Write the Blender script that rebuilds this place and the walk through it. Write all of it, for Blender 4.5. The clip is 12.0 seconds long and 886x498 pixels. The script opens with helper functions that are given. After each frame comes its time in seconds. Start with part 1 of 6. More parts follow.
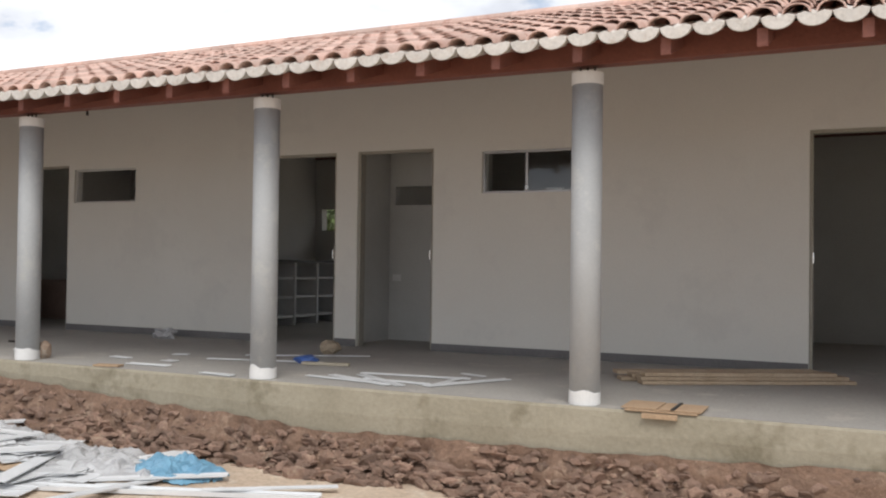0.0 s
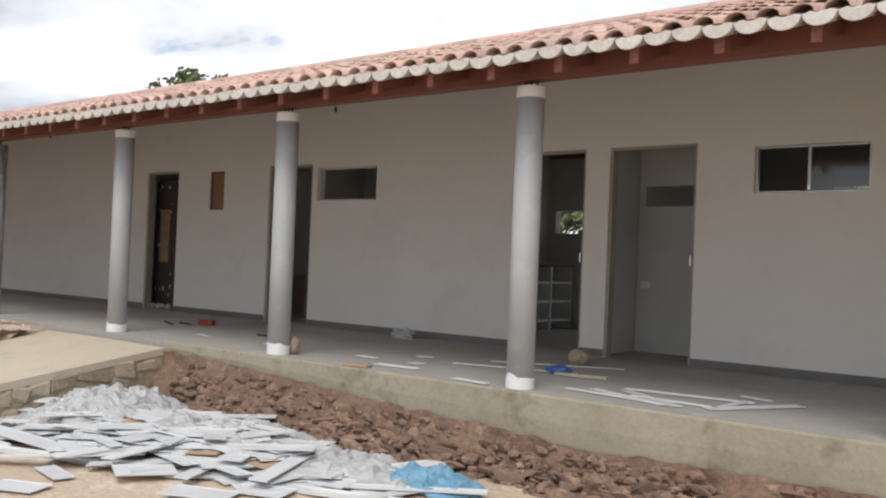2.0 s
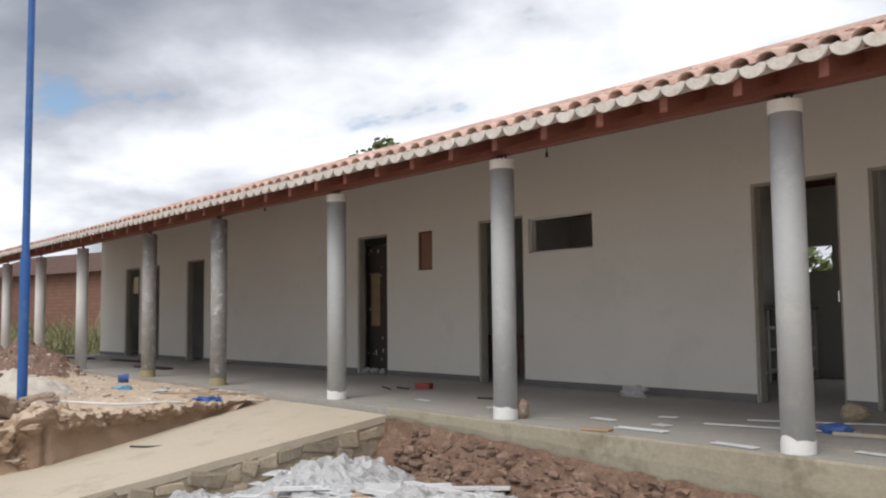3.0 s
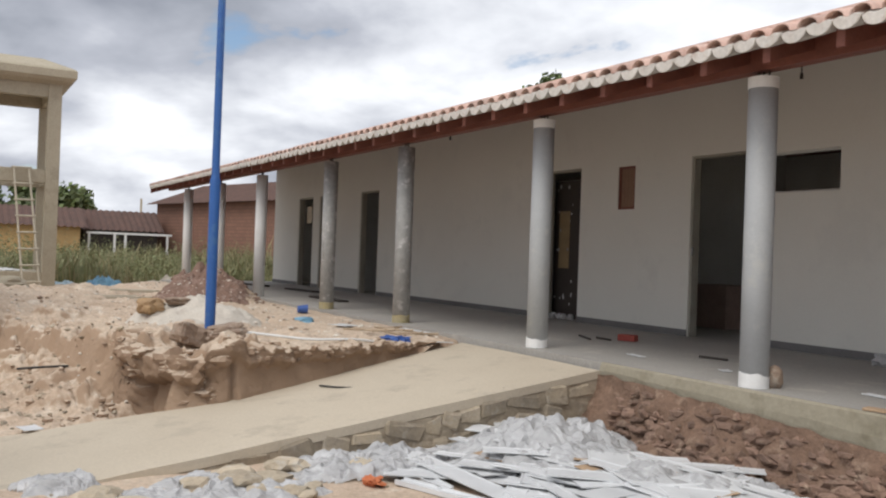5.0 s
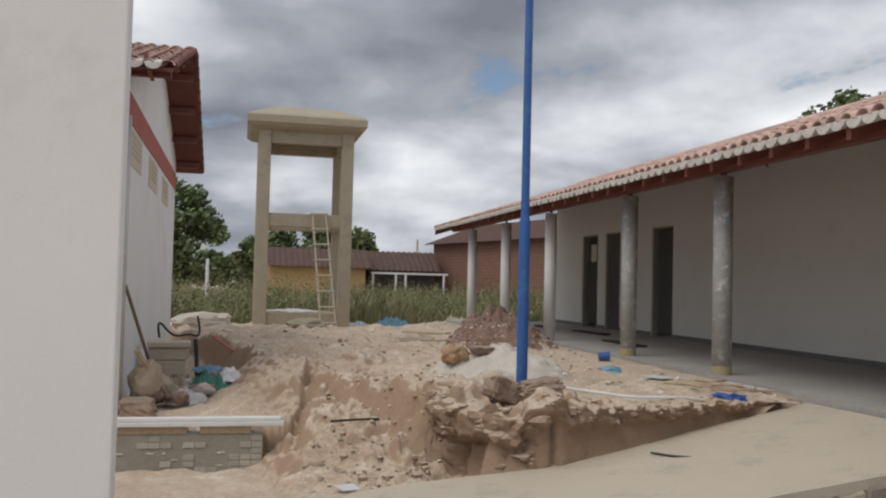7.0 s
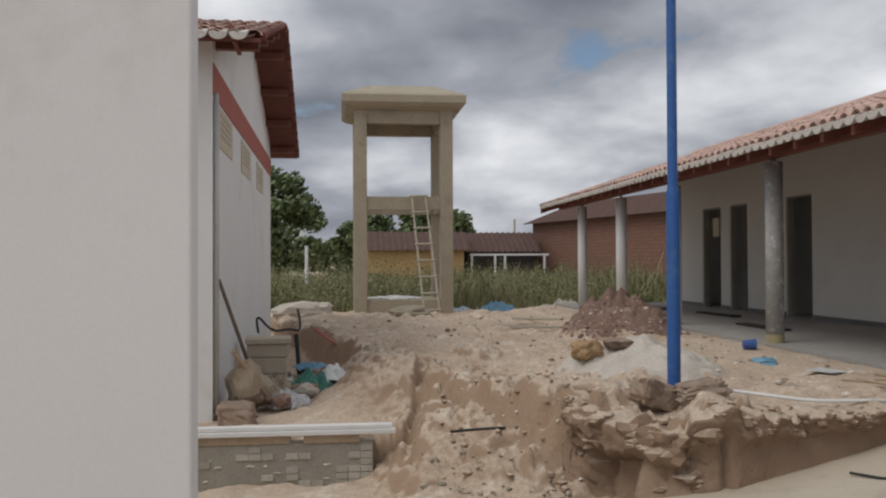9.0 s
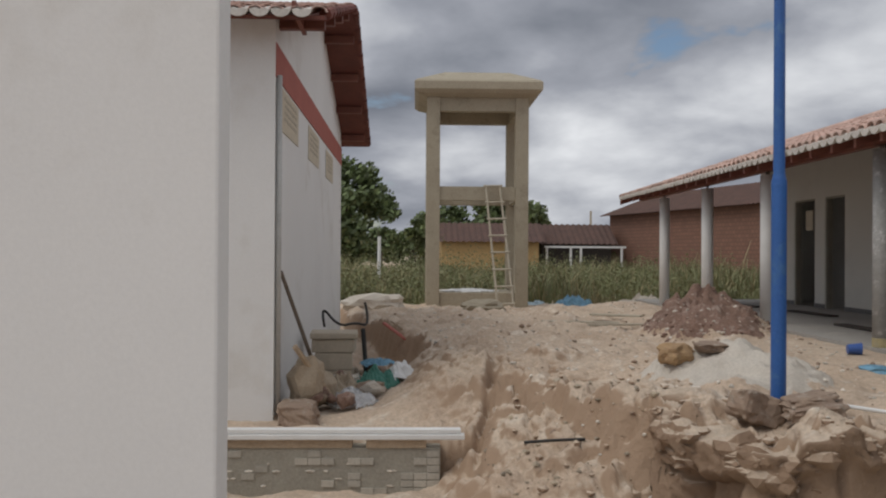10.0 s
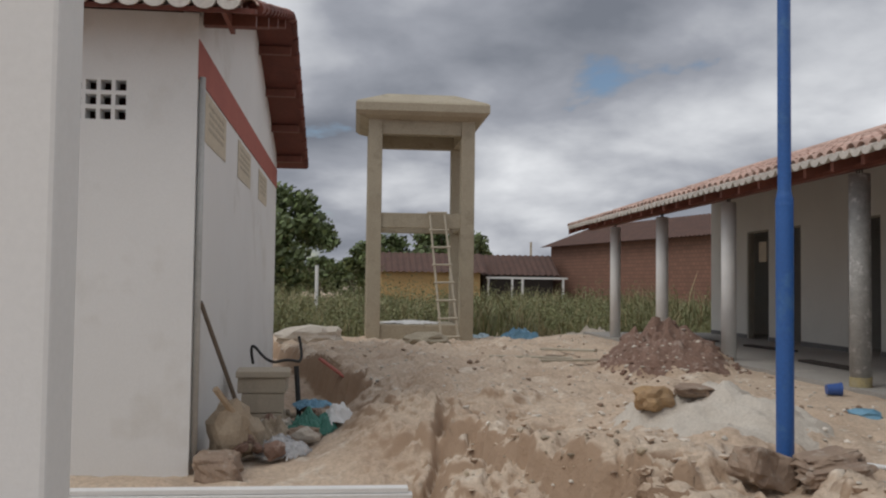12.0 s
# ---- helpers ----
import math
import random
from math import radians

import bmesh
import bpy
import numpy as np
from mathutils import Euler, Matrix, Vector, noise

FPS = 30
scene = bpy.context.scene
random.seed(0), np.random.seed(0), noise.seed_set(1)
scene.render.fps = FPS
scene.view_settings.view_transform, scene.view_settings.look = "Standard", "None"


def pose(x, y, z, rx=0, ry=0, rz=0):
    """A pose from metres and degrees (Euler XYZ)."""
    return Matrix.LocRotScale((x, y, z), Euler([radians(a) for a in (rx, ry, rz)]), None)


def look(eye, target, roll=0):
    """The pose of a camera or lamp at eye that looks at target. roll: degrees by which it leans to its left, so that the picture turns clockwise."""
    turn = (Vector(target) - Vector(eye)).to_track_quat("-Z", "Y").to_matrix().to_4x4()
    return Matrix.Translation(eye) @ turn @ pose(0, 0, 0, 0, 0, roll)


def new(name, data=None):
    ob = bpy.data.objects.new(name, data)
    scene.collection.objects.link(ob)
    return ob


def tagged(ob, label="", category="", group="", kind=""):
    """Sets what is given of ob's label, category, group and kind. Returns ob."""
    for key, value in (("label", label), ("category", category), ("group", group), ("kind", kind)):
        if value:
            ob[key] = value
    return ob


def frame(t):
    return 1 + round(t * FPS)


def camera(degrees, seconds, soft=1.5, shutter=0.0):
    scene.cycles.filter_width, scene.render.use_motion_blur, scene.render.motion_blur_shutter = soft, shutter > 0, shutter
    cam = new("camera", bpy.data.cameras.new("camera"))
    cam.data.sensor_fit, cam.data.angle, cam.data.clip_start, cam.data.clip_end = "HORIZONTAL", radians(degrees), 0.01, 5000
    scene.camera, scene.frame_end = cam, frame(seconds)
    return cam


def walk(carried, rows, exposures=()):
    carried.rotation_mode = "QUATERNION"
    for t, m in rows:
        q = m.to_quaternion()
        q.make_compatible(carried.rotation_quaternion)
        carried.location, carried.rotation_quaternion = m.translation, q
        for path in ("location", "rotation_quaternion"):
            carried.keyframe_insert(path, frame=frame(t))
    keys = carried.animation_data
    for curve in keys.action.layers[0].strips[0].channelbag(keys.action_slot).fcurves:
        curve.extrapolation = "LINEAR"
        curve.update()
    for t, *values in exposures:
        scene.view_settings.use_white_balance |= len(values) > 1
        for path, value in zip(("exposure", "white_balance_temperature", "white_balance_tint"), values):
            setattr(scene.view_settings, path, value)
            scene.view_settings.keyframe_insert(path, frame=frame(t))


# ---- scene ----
# ---- camera and walk ----
cam = camera(53.0, 12.0, soft=2.1)
# seconds, eye, yaw, pitch, roll
PATH = [
    (0.0, (1.177, 0.334, 0.931), 24.98, 0.99, 0.74),
    (0.5, (1.003, 0.411, 0.901), 33.34, 1.29, -0.32),
    (1.0, (0.844, 0.465, 0.908), 38.42, -0.24, -0.48),
    (1.5, (0.703, 0.533, 0.908), 37.40, 2.26, 2.17),
    (2.0, (0.462, 0.626, 0.897), 38.10, 0.99, 2.36),
    (2.5, (0.149, 0.771, 0.873), 45.48, 3.66, -0.11),
    (4.5, (-1.081, 1.119, 0.871), 58.93, 1.19, 1.27),
    (5.0, (-1.345, 1.050, 0.871), 60.39, 0.43, 2.07),
    (5.5, (-1.544, 0.964, 0.894), 61.45, -0.13, 2.28),
    (6.0, (-1.680, 0.925, 0.897), 70.30, 1.75, 0.83),
    (6.5, (-2.018, 0.937, 0.930), 77.55, 0.54, 2.01),
    (7.0, (-2.317, 0.911, 0.951), 77.38, 2.21, 1.42),
    (7.5, (-2.544, 0.873, 0.978), 78.90, -1.42, 0.48),
    (9.5, (-3.793, 0.891, 1.011), 85.72, 1.43, -0.26),
    (10.0, (-4.080, 0.946, 1.020), 88.27, 0.33, 0.34),
    (10.5, (-4.379, 0.886, 1.017), 85.95, 1.89, 1.36),
    (11.0, (-4.638, 0.845, 1.018), 84.60, 1.52, 0.98),
    (11.5, (-4.874, 0.900, 1.010), 85.17, 3.66, -0.13),
    (12.0, (-5.084, 0.923, 1.007), 84.35, 2.34, 0.72),
]
EXPOSURES = [(0.0, 0.6), (1.0, 0.6), (2.5, 0.52), (4.5, 0.42), (5.5, 0.32), (6.5, 0.0), (7.5, -0.14), (9.5, -0.27), (12.0, -0.28)]
walk(cam, [(t, pose(*eye, 0, 0, yaw) @ pose(0, 0, 0, 90 + pitch) @ pose(0, 0, 0, 0, 0, roll)) for t, eye, yaw, pitch, roll in PATH], EXPOSURES)

# ---- sky and sun ----
SUN_HEIGHT, SUN_TURN = 56.0, 152.0
world = bpy.data.worlds.new("sky")
scene.world = world
world.use_nodes = True
wn, wl = world.node_tree.nodes, world.node_tree.links
wn.clear()


def wnode(kind, **values):
    n = wn.new(kind)
    for key, value in values.items():
        n.inputs[key].default_value = value
    return n


w_out, w_bg = wn.new("ShaderNodeOutputWorld"), wn.new("ShaderNodeBackground")
w_bg.inputs["Strength"].default_value = 0.1
nishita = wn.new("ShaderNodeTexSky")
nishita.sky_type, nishita.sun_disc = "NISHITA", False
nishita.sun_elevation, nishita.sun_rotation = radians(SUN_HEIGHT), radians(SUN_TURN)
w_co = wn.new("ShaderNodeTexCoord")
w_sep = wn.new("ShaderNodeSeparateXYZ")
wl.new(w_co.outputs["Generated"], w_sep.inputs[0])


def wmath(op, a, b):
    n = wn.new("ShaderNodeMath")
    n.operation = op
    for i, v in enumerate((a, b)):
        if isinstance(v, (int, float)):
            n.inputs[i].default_value = v
        else:
            wl.new(v, n.inputs[i])
    return n.outputs[0]


# clouds lie on a flat layer overhead, so they crowd together towards the horizon
w_up = wmath("MAXIMUM", w_sep.outputs["Z"], 0.0)
w_den = wmath("ADD", w_up, 0.3)
w_com = wn.new("ShaderNodeCombineXYZ")
wl.new(wmath("DIVIDE", w_sep.outputs["X"], w_den), w_com.inputs[0])
wl.new(wmath("DIVIDE", w_sep.outputs["Y"], w_den), w_com.inputs[1])
w_com.inputs[2].default_value = 3.7
cloud_big = wnode("ShaderNodeTexNoise", Scale=1.3, Detail=5.0, Roughness=0.45, Distortion=0.1)
cloud_small = wnode("ShaderNodeTexNoise", Scale=3.2, Detail=6.0, Roughness=0.5, Distortion=0.15)
for n in (cloud_big, cloud_small):
    wl.new(w_com.outputs[0], n.inputs["Vector"])
# the cloud is brightest round the hidden sun
az = radians(SUN_TURN)
SUN_WAY = (math.sin(az) * math.cos(radians(SUN_HEIGHT)), math.cos(az) * math.cos(radians(SUN_HEIGHT)), math.sin(radians(SUN_HEIGHT)))
w_dot = wn.new("ShaderNodeVectorMath")
w_dot.operation = "DOT_PRODUCT"
w_dot.inputs[1].default_value = SUN_WAY
wl.new(w_co.outputs["Generated"], w_dot.inputs[0])
w_near = wmath("MULTIPLY", wmath("POWER", wmath("MAXIMUM", w_dot.outputs["Value"], 0.0), 2.0), 0.2)
shade = wn.new("ShaderNodeValToRGB")
shade.color_ramp.elements[0].position, shade.color_ramp.elements[0].color = 0.38, (2.2, 2.4, 2.85, 1)
shade.color_ramp.elements[1].position, shade.color_ramp.elements[1].color = 0.7, (10.2, 10.4, 10.7, 1)
mid = shade.color_ramp.elements.new(0.5)
mid.color = (4.1, 4.3, 4.85, 1)
wl.new(wmath("ADD", wmath("MULTIPLY", cloud_big.outputs[0], 0.62), wmath("ADD", wmath("ADD", wmath("MULTIPLY", cloud_small.outputs[0], 0.38), w_near), wmath("MULTIPLY", wmath("MAXIMUM", wmath("SUBTRACT", w_sep.outputs["Y"], 0.35), 0.0), 0.2))), shade.inputs[0])
cover = wn.new("ShaderNodeValToRGB")
cover.color_ramp.elements[0].position, cover.color_ramp.elements[1].position = 0.3, 0.37
wl.new(cloud_small.outputs[0], cover.inputs[0])
w_mix = wn.new("ShaderNodeMix")
w_mix.data_type = "RGBA"
wl.new(cover.outputs[0], w_mix.inputs[0])
wl.new(nishita.outputs[0], w_mix.inputs[6])
wl.new(shade.outputs[0], w_mix.inputs[7])
wl.new(w_mix.outputs[2], w_bg.inputs[0])
wl.new(w_bg.outputs[0], w_out.inputs[0])

sun_data = bpy.data.lights.new("sun", "SUN")
sun_data.energy, sun_data.angle, sun_data.color = 1.1, radians(30), (1.0, 0.95, 0.88)
sun = new("sun", sun_data)
sun.matrix_world = look((math.sin(az) * math.cos(radians(SUN_HEIGHT)) * 60, math.cos(az) * math.cos(radians(SUN_HEIGHT)) * 60, math.sin(radians(SUN_HEIGHT)) * 60), (0, 0, 0))


# ---- materials ----
def material(name, base, second=None, rough=0.8, scale=3.0, fine=40.0, bump=0.2, metal=0.0, third=None, spots=6.0, vary=0.0, fine_mix=0.25, steep=None):
    """A surface with two colours mixed at a large scale, a third in spots, a fine grain and relief; vary: spread of brightness between pieces."""
    m = bpy.data.materials.new(name)
    m.use_nodes = True
    nt = m.node_tree
    bsdf = nt.nodes["Principled BSDF"]
    bsdf.inputs["Roughness"].default_value, bsdf.inputs["Metallic"].default_value = rough, metal
    def noise_tex(s, detail=6.0, r=0.6):
        n = nt.nodes.new("ShaderNodeTexNoise")
        n.inputs["Scale"].default_value, n.inputs["Detail"].default_value, n.inputs["Roughness"].default_value = s, detail, r
        nt.links.new(geo.outputs["Position"], n.inputs["Vector"])
        return n.outputs[0]

    def ramp(socket, a, b):
        r = nt.nodes.new("ShaderNodeMapRange")
        r.inputs[1].default_value, r.inputs[2].default_value = a, b
        nt.links.new(socket, r.inputs[0])
        return r.outputs[0]

    def mix(factor, a, b, blend="MIX"):
        n = nt.nodes.new("ShaderNodeMix")
        n.data_type, n.blend_type = "RGBA", blend
        for i, v in ((0, factor), (6, a), (7, b)):
            if hasattr(v, "links"):
                nt.links.new(v, n.inputs[i])
            else:
                n.inputs[i].default_value = v if i == 0 else (*v[:3], 1)
        return n.outputs[2]

    geo = nt.nodes.new("ShaderNodeNewGeometry")
    second = second or tuple(c * 0.8 for c in base)
    colour = mix(ramp(noise_tex(scale), 0.35, 0.65), base, second)
    if third:
        colour = mix(ramp(noise_tex(spots, 4.0, 0.7), 0.55, 0.66), colour, third)
    grain = noise_tex(fine, 5.0, 0.7)
    colour = mix(fine_mix, colour, mix(ramp(grain, 0.3, 0.7), tuple(c * 0.45 for c in base), tuple(min(1, c * 1.45) for c in base)))
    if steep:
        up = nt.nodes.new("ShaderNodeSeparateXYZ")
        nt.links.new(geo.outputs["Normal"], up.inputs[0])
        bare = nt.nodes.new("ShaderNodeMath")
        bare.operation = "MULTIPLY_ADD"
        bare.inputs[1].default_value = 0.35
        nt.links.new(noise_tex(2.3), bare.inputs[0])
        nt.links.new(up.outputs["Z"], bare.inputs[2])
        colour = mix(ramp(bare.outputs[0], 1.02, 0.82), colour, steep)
    if vary:
        info = nt.nodes.new("ShaderNodeObjectInfo")
        island = geo.outputs["Random Per Island"]
        both = nt.nodes.new("ShaderNodeMath")
        both.operation = "ADD"
        nt.links.new(info.outputs["Random"], both.inputs[0])
        nt.links.new(island, both.inputs[1])
        wrap = nt.nodes.new("ShaderNodeMath")
        wrap.operation = "FRACT"
        nt.links.new(both.outputs[0], wrap.inputs[0])
        tone = nt.nodes.new("ShaderNodeMapRange")
        tone.inputs[3].default_value, tone.inputs[4].default_value = 1 - vary, 1 + vary
        nt.links.new(wrap.outputs[0], tone.inputs[0])
        grey = nt.nodes.new("ShaderNodeCombineColor")
        for i in range(3):
            nt.links.new(tone.outputs[0], grey.inputs[i])
        colour = mix(1.0, colour, grey.outputs[0], "MULTIPLY")
    nt.links.new(colour, bsdf.inputs["Base Color"])
    if bump:
        b = nt.nodes.new("ShaderNodeBump")
        b.inputs["Strength"].default_value, b.inputs["Distance"].default_value = bump, 0.02
        both = nt.nodes.new("ShaderNodeMath")
        both.operation = "ADD"
        nt.links.new(grain, both.inputs[0])
        nt.links.new(noise_tex(scale * 4), both.inputs[1])
        nt.links.new(both.outputs[0], b.inputs["Height"])
        nt.links.new(b.outputs[0], bsdf.inputs["Normal"])
    return m


def glass_material(name, tint):
    m = bpy.data.materials.new(name)
    m.use_nodes = True
    b = m.node_tree.nodes["Principled BSDF"]
    b.inputs["Base Color"].default_value, b.inputs["Roughness"].default_value = (*tint, 1), 0.05
    b.inputs["Transmission Weight"].default_value = 1.0
    return m


M_WALL = material("cream wall paint", (0.7, 0.69, 0.645), (0.67, 0.66, 0.615), 0.85, 0.8, 60, 0.06, third=(0.65, 0.64, 0.6), spots=1.3, fine_mix=0.06)
M_WHITE_WALL = material("white wall paint", (0.79, 0.79, 0.785), (0.75, 0.75, 0.745), 0.85, 0.7, 50, 0.08, third=(0.7, 0.69, 0.67), spots=0.9, fine_mix=0.06)
M_INSIDE = material("grey inside plaster", (0.6, 0.6, 0.58), (0.53, 0.53, 0.51), 0.9, 1.0, 40, 0.1, fine_mix=0.1)
M_FLOOR = material("dusty cement floor", (0.375, 0.36, 0.335), (0.31, 0.295, 0.275), 0.85, 1.1, 35, 0.15, third=(0.43, 0.4, 0.365), spots=2.2)
M_KERB = material("stained concrete edge", (0.36, 0.325, 0.25), (0.28, 0.25, 0.185), 0.9, 1.3, 30, 0.3, third=(0.2, 0.175, 0.12), spots=1.7, fine_mix=0.18)
M_RAMP = material("sandy concrete ramp", (0.54, 0.47, 0.37), (0.5, 0.43, 0.335), 0.9, 1.2, 45, 0.15, third=(0.43, 0.37, 0.29), spots=2.0, fine_mix=0.15)
M_SKIRT = material("dark grey baseboard paint", (0.17, 0.165, 0.165), None, 0.7, 2, 40, 0.1)
M_COLUMN = material("pale grey column paint", (0.46, 0.475, 0.485), (0.42, 0.435, 0.445), 0.55, 3, 50, 0.05, third=(0.5, 0.51, 0.5), spots=5, fine_mix=0.08)
M_WRAP = material("torn plastic wrapped column", (0.42, 0.42, 0.41), (0.3, 0.3, 0.29), 0.4, 12, 60, 0.5, third=(0.74, 0.74, 0.73), spots=9)
M_WHITE = material("white paint", (0.8, 0.8, 0.79), (0.74, 0.74, 0.73), 0.6, 5, 40, 0.1, fine_mix=0.1)
M_YELLOWED = material("yellow stained base", (0.4, 0.33, 0.17), (0.36, 0.32, 0.22), 0.7, 12, 40, 0.2)
M_TILE = material("clay roof tile", (0.54, 0.35, 0.29), (0.59, 0.45, 0.39), 0.85, 1.6, 30, 0.25, third=(0.42, 0.24, 0.19), spots=9, vary=0.2)
# clay of undersides and verge, its colour deepened to carry their shade
M_TILE_SHADED = material("clay roof underside with shade in its colour", (0.17, 0.055, 0.04), (0.13, 0.045, 0.035), 0.85, 5, 30, 0.3, vary=0.25)
M_EAVE = material("white mortared eave tile", (0.64, 0.61, 0.57), (0.55, 0.51, 0.46), 0.85, 6, 40, 0.3, third=(0.5, 0.42, 0.36), spots=9, vary=0.06)
M_BEAM = material("red-brown stained timber", (0.2, 0.068, 0.045), (0.15, 0.05, 0.035), 0.6, 4, 40, 0.25, vary=0.1)
M_SHUTTER = material("brown wooden shutter", (0.26, 0.15, 0.095), (0.21, 0.12, 0.078), 0.6, 8, 60, 0.2)
M_METAL = material("bare aluminium", (0.55, 0.55, 0.56), None, 0.35, 6, 60, 0.05, metal=0.9)
M_CHROME = material("bright door lock metal", (0.8, 0.8, 0.8), None, 0.25, 6, 60, 0.0, metal=0.8)
M_GLASS = glass_material("window glass", (0.85, 0.9, 0.9))
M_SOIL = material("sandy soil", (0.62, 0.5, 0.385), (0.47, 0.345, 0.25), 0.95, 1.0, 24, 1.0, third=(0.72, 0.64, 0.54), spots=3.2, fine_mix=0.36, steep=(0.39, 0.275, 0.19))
M_BANK = material("eroded red-brown earth", (0.245, 0.155, 0.108), (0.165, 0.105, 0.075), 0.95, 3.5, 25, 1.0, third=(0.36, 0.26, 0.19), spots=8, fine_mix=0.4)
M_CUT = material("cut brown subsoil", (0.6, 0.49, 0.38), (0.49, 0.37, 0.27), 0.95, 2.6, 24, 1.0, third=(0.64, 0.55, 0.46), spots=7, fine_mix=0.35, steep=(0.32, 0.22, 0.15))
M_CRUMB = material("whitish mortar crumb", (0.7, 0.65, 0.58), (0.56, 0.49, 0.42), 0.95, 3, 50, 0.4, vary=0.25)
M_REDSOIL = material("reddish rubble soil", (0.27, 0.17, 0.13), (0.2, 0.13, 0.1), 0.95, 4, 30, 1.0, third=(0.48, 0.4, 0.35), spots=11, fine_mix=0.4)
M_SAND = material("pale building sand", (0.6, 0.55, 0.48), (0.54, 0.48, 0.41), 0.95, 3, 50, 0.6)
M_STONE = material("field stone", (0.42, 0.345, 0.25), (0.31, 0.265, 0.21), 0.9, 5, 30, 0.7, third=(0.45, 0.4, 0.33), spots=9, vary=0.3)
M_PALESTONE = material("pale ochre building stone", (0.52, 0.44, 0.33), (0.43, 0.35, 0.255), 0.9, 5, 30, 0.6, third=(0.5, 0.46, 0.4), spots=7, vary=0.15)
M_DARKSTONE = material("brown foundation stone", (0.265, 0.17, 0.125), (0.175, 0.117, 0.09), 0.95, 5, 30, 0.8, third=(0.36, 0.27, 0.2), spots=11, vary=0.35)
M_MORTAR = material("crumbly mortar", (0.43, 0.36, 0.27), (0.32, 0.26, 0.19), 0.95, 5, 30, 0.9, third=(0.24, 0.19, 0.14), spots=9)
M_ROCK = material("brown broken rock", (0.36, 0.265, 0.195), (0.27, 0.195, 0.15), 0.9, 5, 30, 0.8, third=(0.42, 0.36, 0.3), spots=9)
M_YROCK = material("ochre rock", (0.44, 0.29, 0.15), (0.36, 0.24, 0.14), 0.9, 5, 30, 0.7)
M_PLASTIC_STRIP = material("white plastic ceiling strip", (0.68, 0.69, 0.7), (0.6, 0.61, 0.62), 0.4, 4, 30, 0.03, vary=0.08, fine_mix=0.06)
M_CLEAR = material("crumpled milky plastic sheet", (0.66, 0.66, 0.67), (0.5, 0.5, 0.5), 0.25, 6, 30, 0.4, third=(0.75, 0.75, 0.76), spots=8, fine_mix=0.1)
sheet_bsdf = M_CLEAR.node_tree.nodes["Principled BSDF"]
sheet_bsdf.inputs["Alpha"].default_value = 0.62
M_BLUE_TARP = material("light blue tarpaulin", (0.17, 0.36, 0.5), (0.14, 0.29, 0.42), 0.45, 6, 40, 0.3)
M_BLUE_POLE = material("blue painted steel", (0.03, 0.12, 0.38), (0.028, 0.105, 0.33), 0.45, 3, 60, 0.1, third=(0.06, 0.16, 0.36), spots=6)
M_BLUE = material("blue plastic", (0.05, 0.12, 0.38), None, 0.4, 6, 40, 0.1)
M_RED = material("red fired brick", (0.3, 0.055, 0.04), None, 0.7, 6, 40, 0.3)
M_CARD = material("brown cardboard", (0.44, 0.31, 0.2), (0.38, 0.26, 0.165), 0.9, 6, 50, 0.15)
M_WOOD = material("weathered pine board", (0.45, 0.35, 0.25), (0.36, 0.27, 0.18), 0.8, 6, 50, 0.3, vary=0.15)
M_OLDWOOD = material("grey weathered wood", (0.5, 0.45, 0.36), (0.42, 0.37, 0.29), 0.85, 8, 50, 0.4)
M_CONCRETE = material("raw cast concrete", (0.42, 0.37, 0.28), (0.36, 0.31, 0.23), 0.9, 1.5, 30, 0.35, third=(0.31, 0.27, 0.2), spots=2.5)
M_GREYWOOD = material("grimy dark handle wood", (0.2, 0.165, 0.13), (0.14, 0.11, 0.085), 0.7, 9, 60, 0.3)
M_STRIPE = material("faded red painted band", (0.42, 0.13, 0.1), (0.36, 0.105, 0.085), 0.8, 4, 40, 0.15)
M_SIGN = material("faded beige painted panel", (0.62, 0.55, 0.43), (0.56, 0.5, 0.4), 0.85, 7, 40, 0.1, third=(0.45, 0.38, 0.28), spots=10)
M_PIPE = material("grey pvc pipe", (0.5, 0.5, 0.48), None, 0.5, 5, 40, 0.05)
M_GROUT = material("grey cement render", (0.36, 0.34, 0.29), (0.3, 0.28, 0.235), 0.9, 4, 40, 0.3)
M_MOSAIC = material("pale wall tile", (0.5, 0.47, 0.41), (0.4, 0.375, 0.325), 0.5, 5, 50, 0.1, vary=0.2)
M_YELLOW_HOUSE = material("ochre house paint", (0.55, 0.36, 0.16), (0.48, 0.32, 0.15), 0.9, 0.8, 10, 0.1)
M_OLD_ROOF = material("old brown roof tiles", (0.115, 0.065, 0.052), (0.08, 0.05, 0.042), 0.95, 2, 12, 0.6, vary=0.2)
M_PINK = material("dusty pinkish brick", (0.42, 0.31, 0.27), (0.34, 0.25, 0.22), 0.9, 5, 30, 0.4)
M_DARK = material("dark unlit wood", (0.05, 0.04, 0.035), None, 0.8, 3, 30, 0.2)
M_LEAF = material("green leaves", (0.14, 0.18, 0.07), (0.1, 0.135, 0.052), 0.6, 2, 20, 0.0, vary=0.45)
M_GRASS = material("tall green weeds", (0.205, 0.215, 0.1), (0.13, 0.15, 0.065), 0.7, 0.8, 10, 0.0, third=(0.31, 0.265, 0.15), spots=2.0, vary=0.3)
M_BARK = material("grey-brown bark", (0.13, 0.1, 0.075), None, 0.95, 6, 30, 0.8)
M_GREEN_BAG = material("green plastic sack", (0.06, 0.22, 0.17), None, 0.5, 6, 40, 0.3)
M_SACK = material("beige cement sack", (0.42, 0.34, 0.25), (0.36, 0.29, 0.21), 0.8, 7, 40, 0.3)
M_BLACK = material("black rubber", (0.03, 0.03, 0.03), None, 0.6, 7, 40, 0.2)
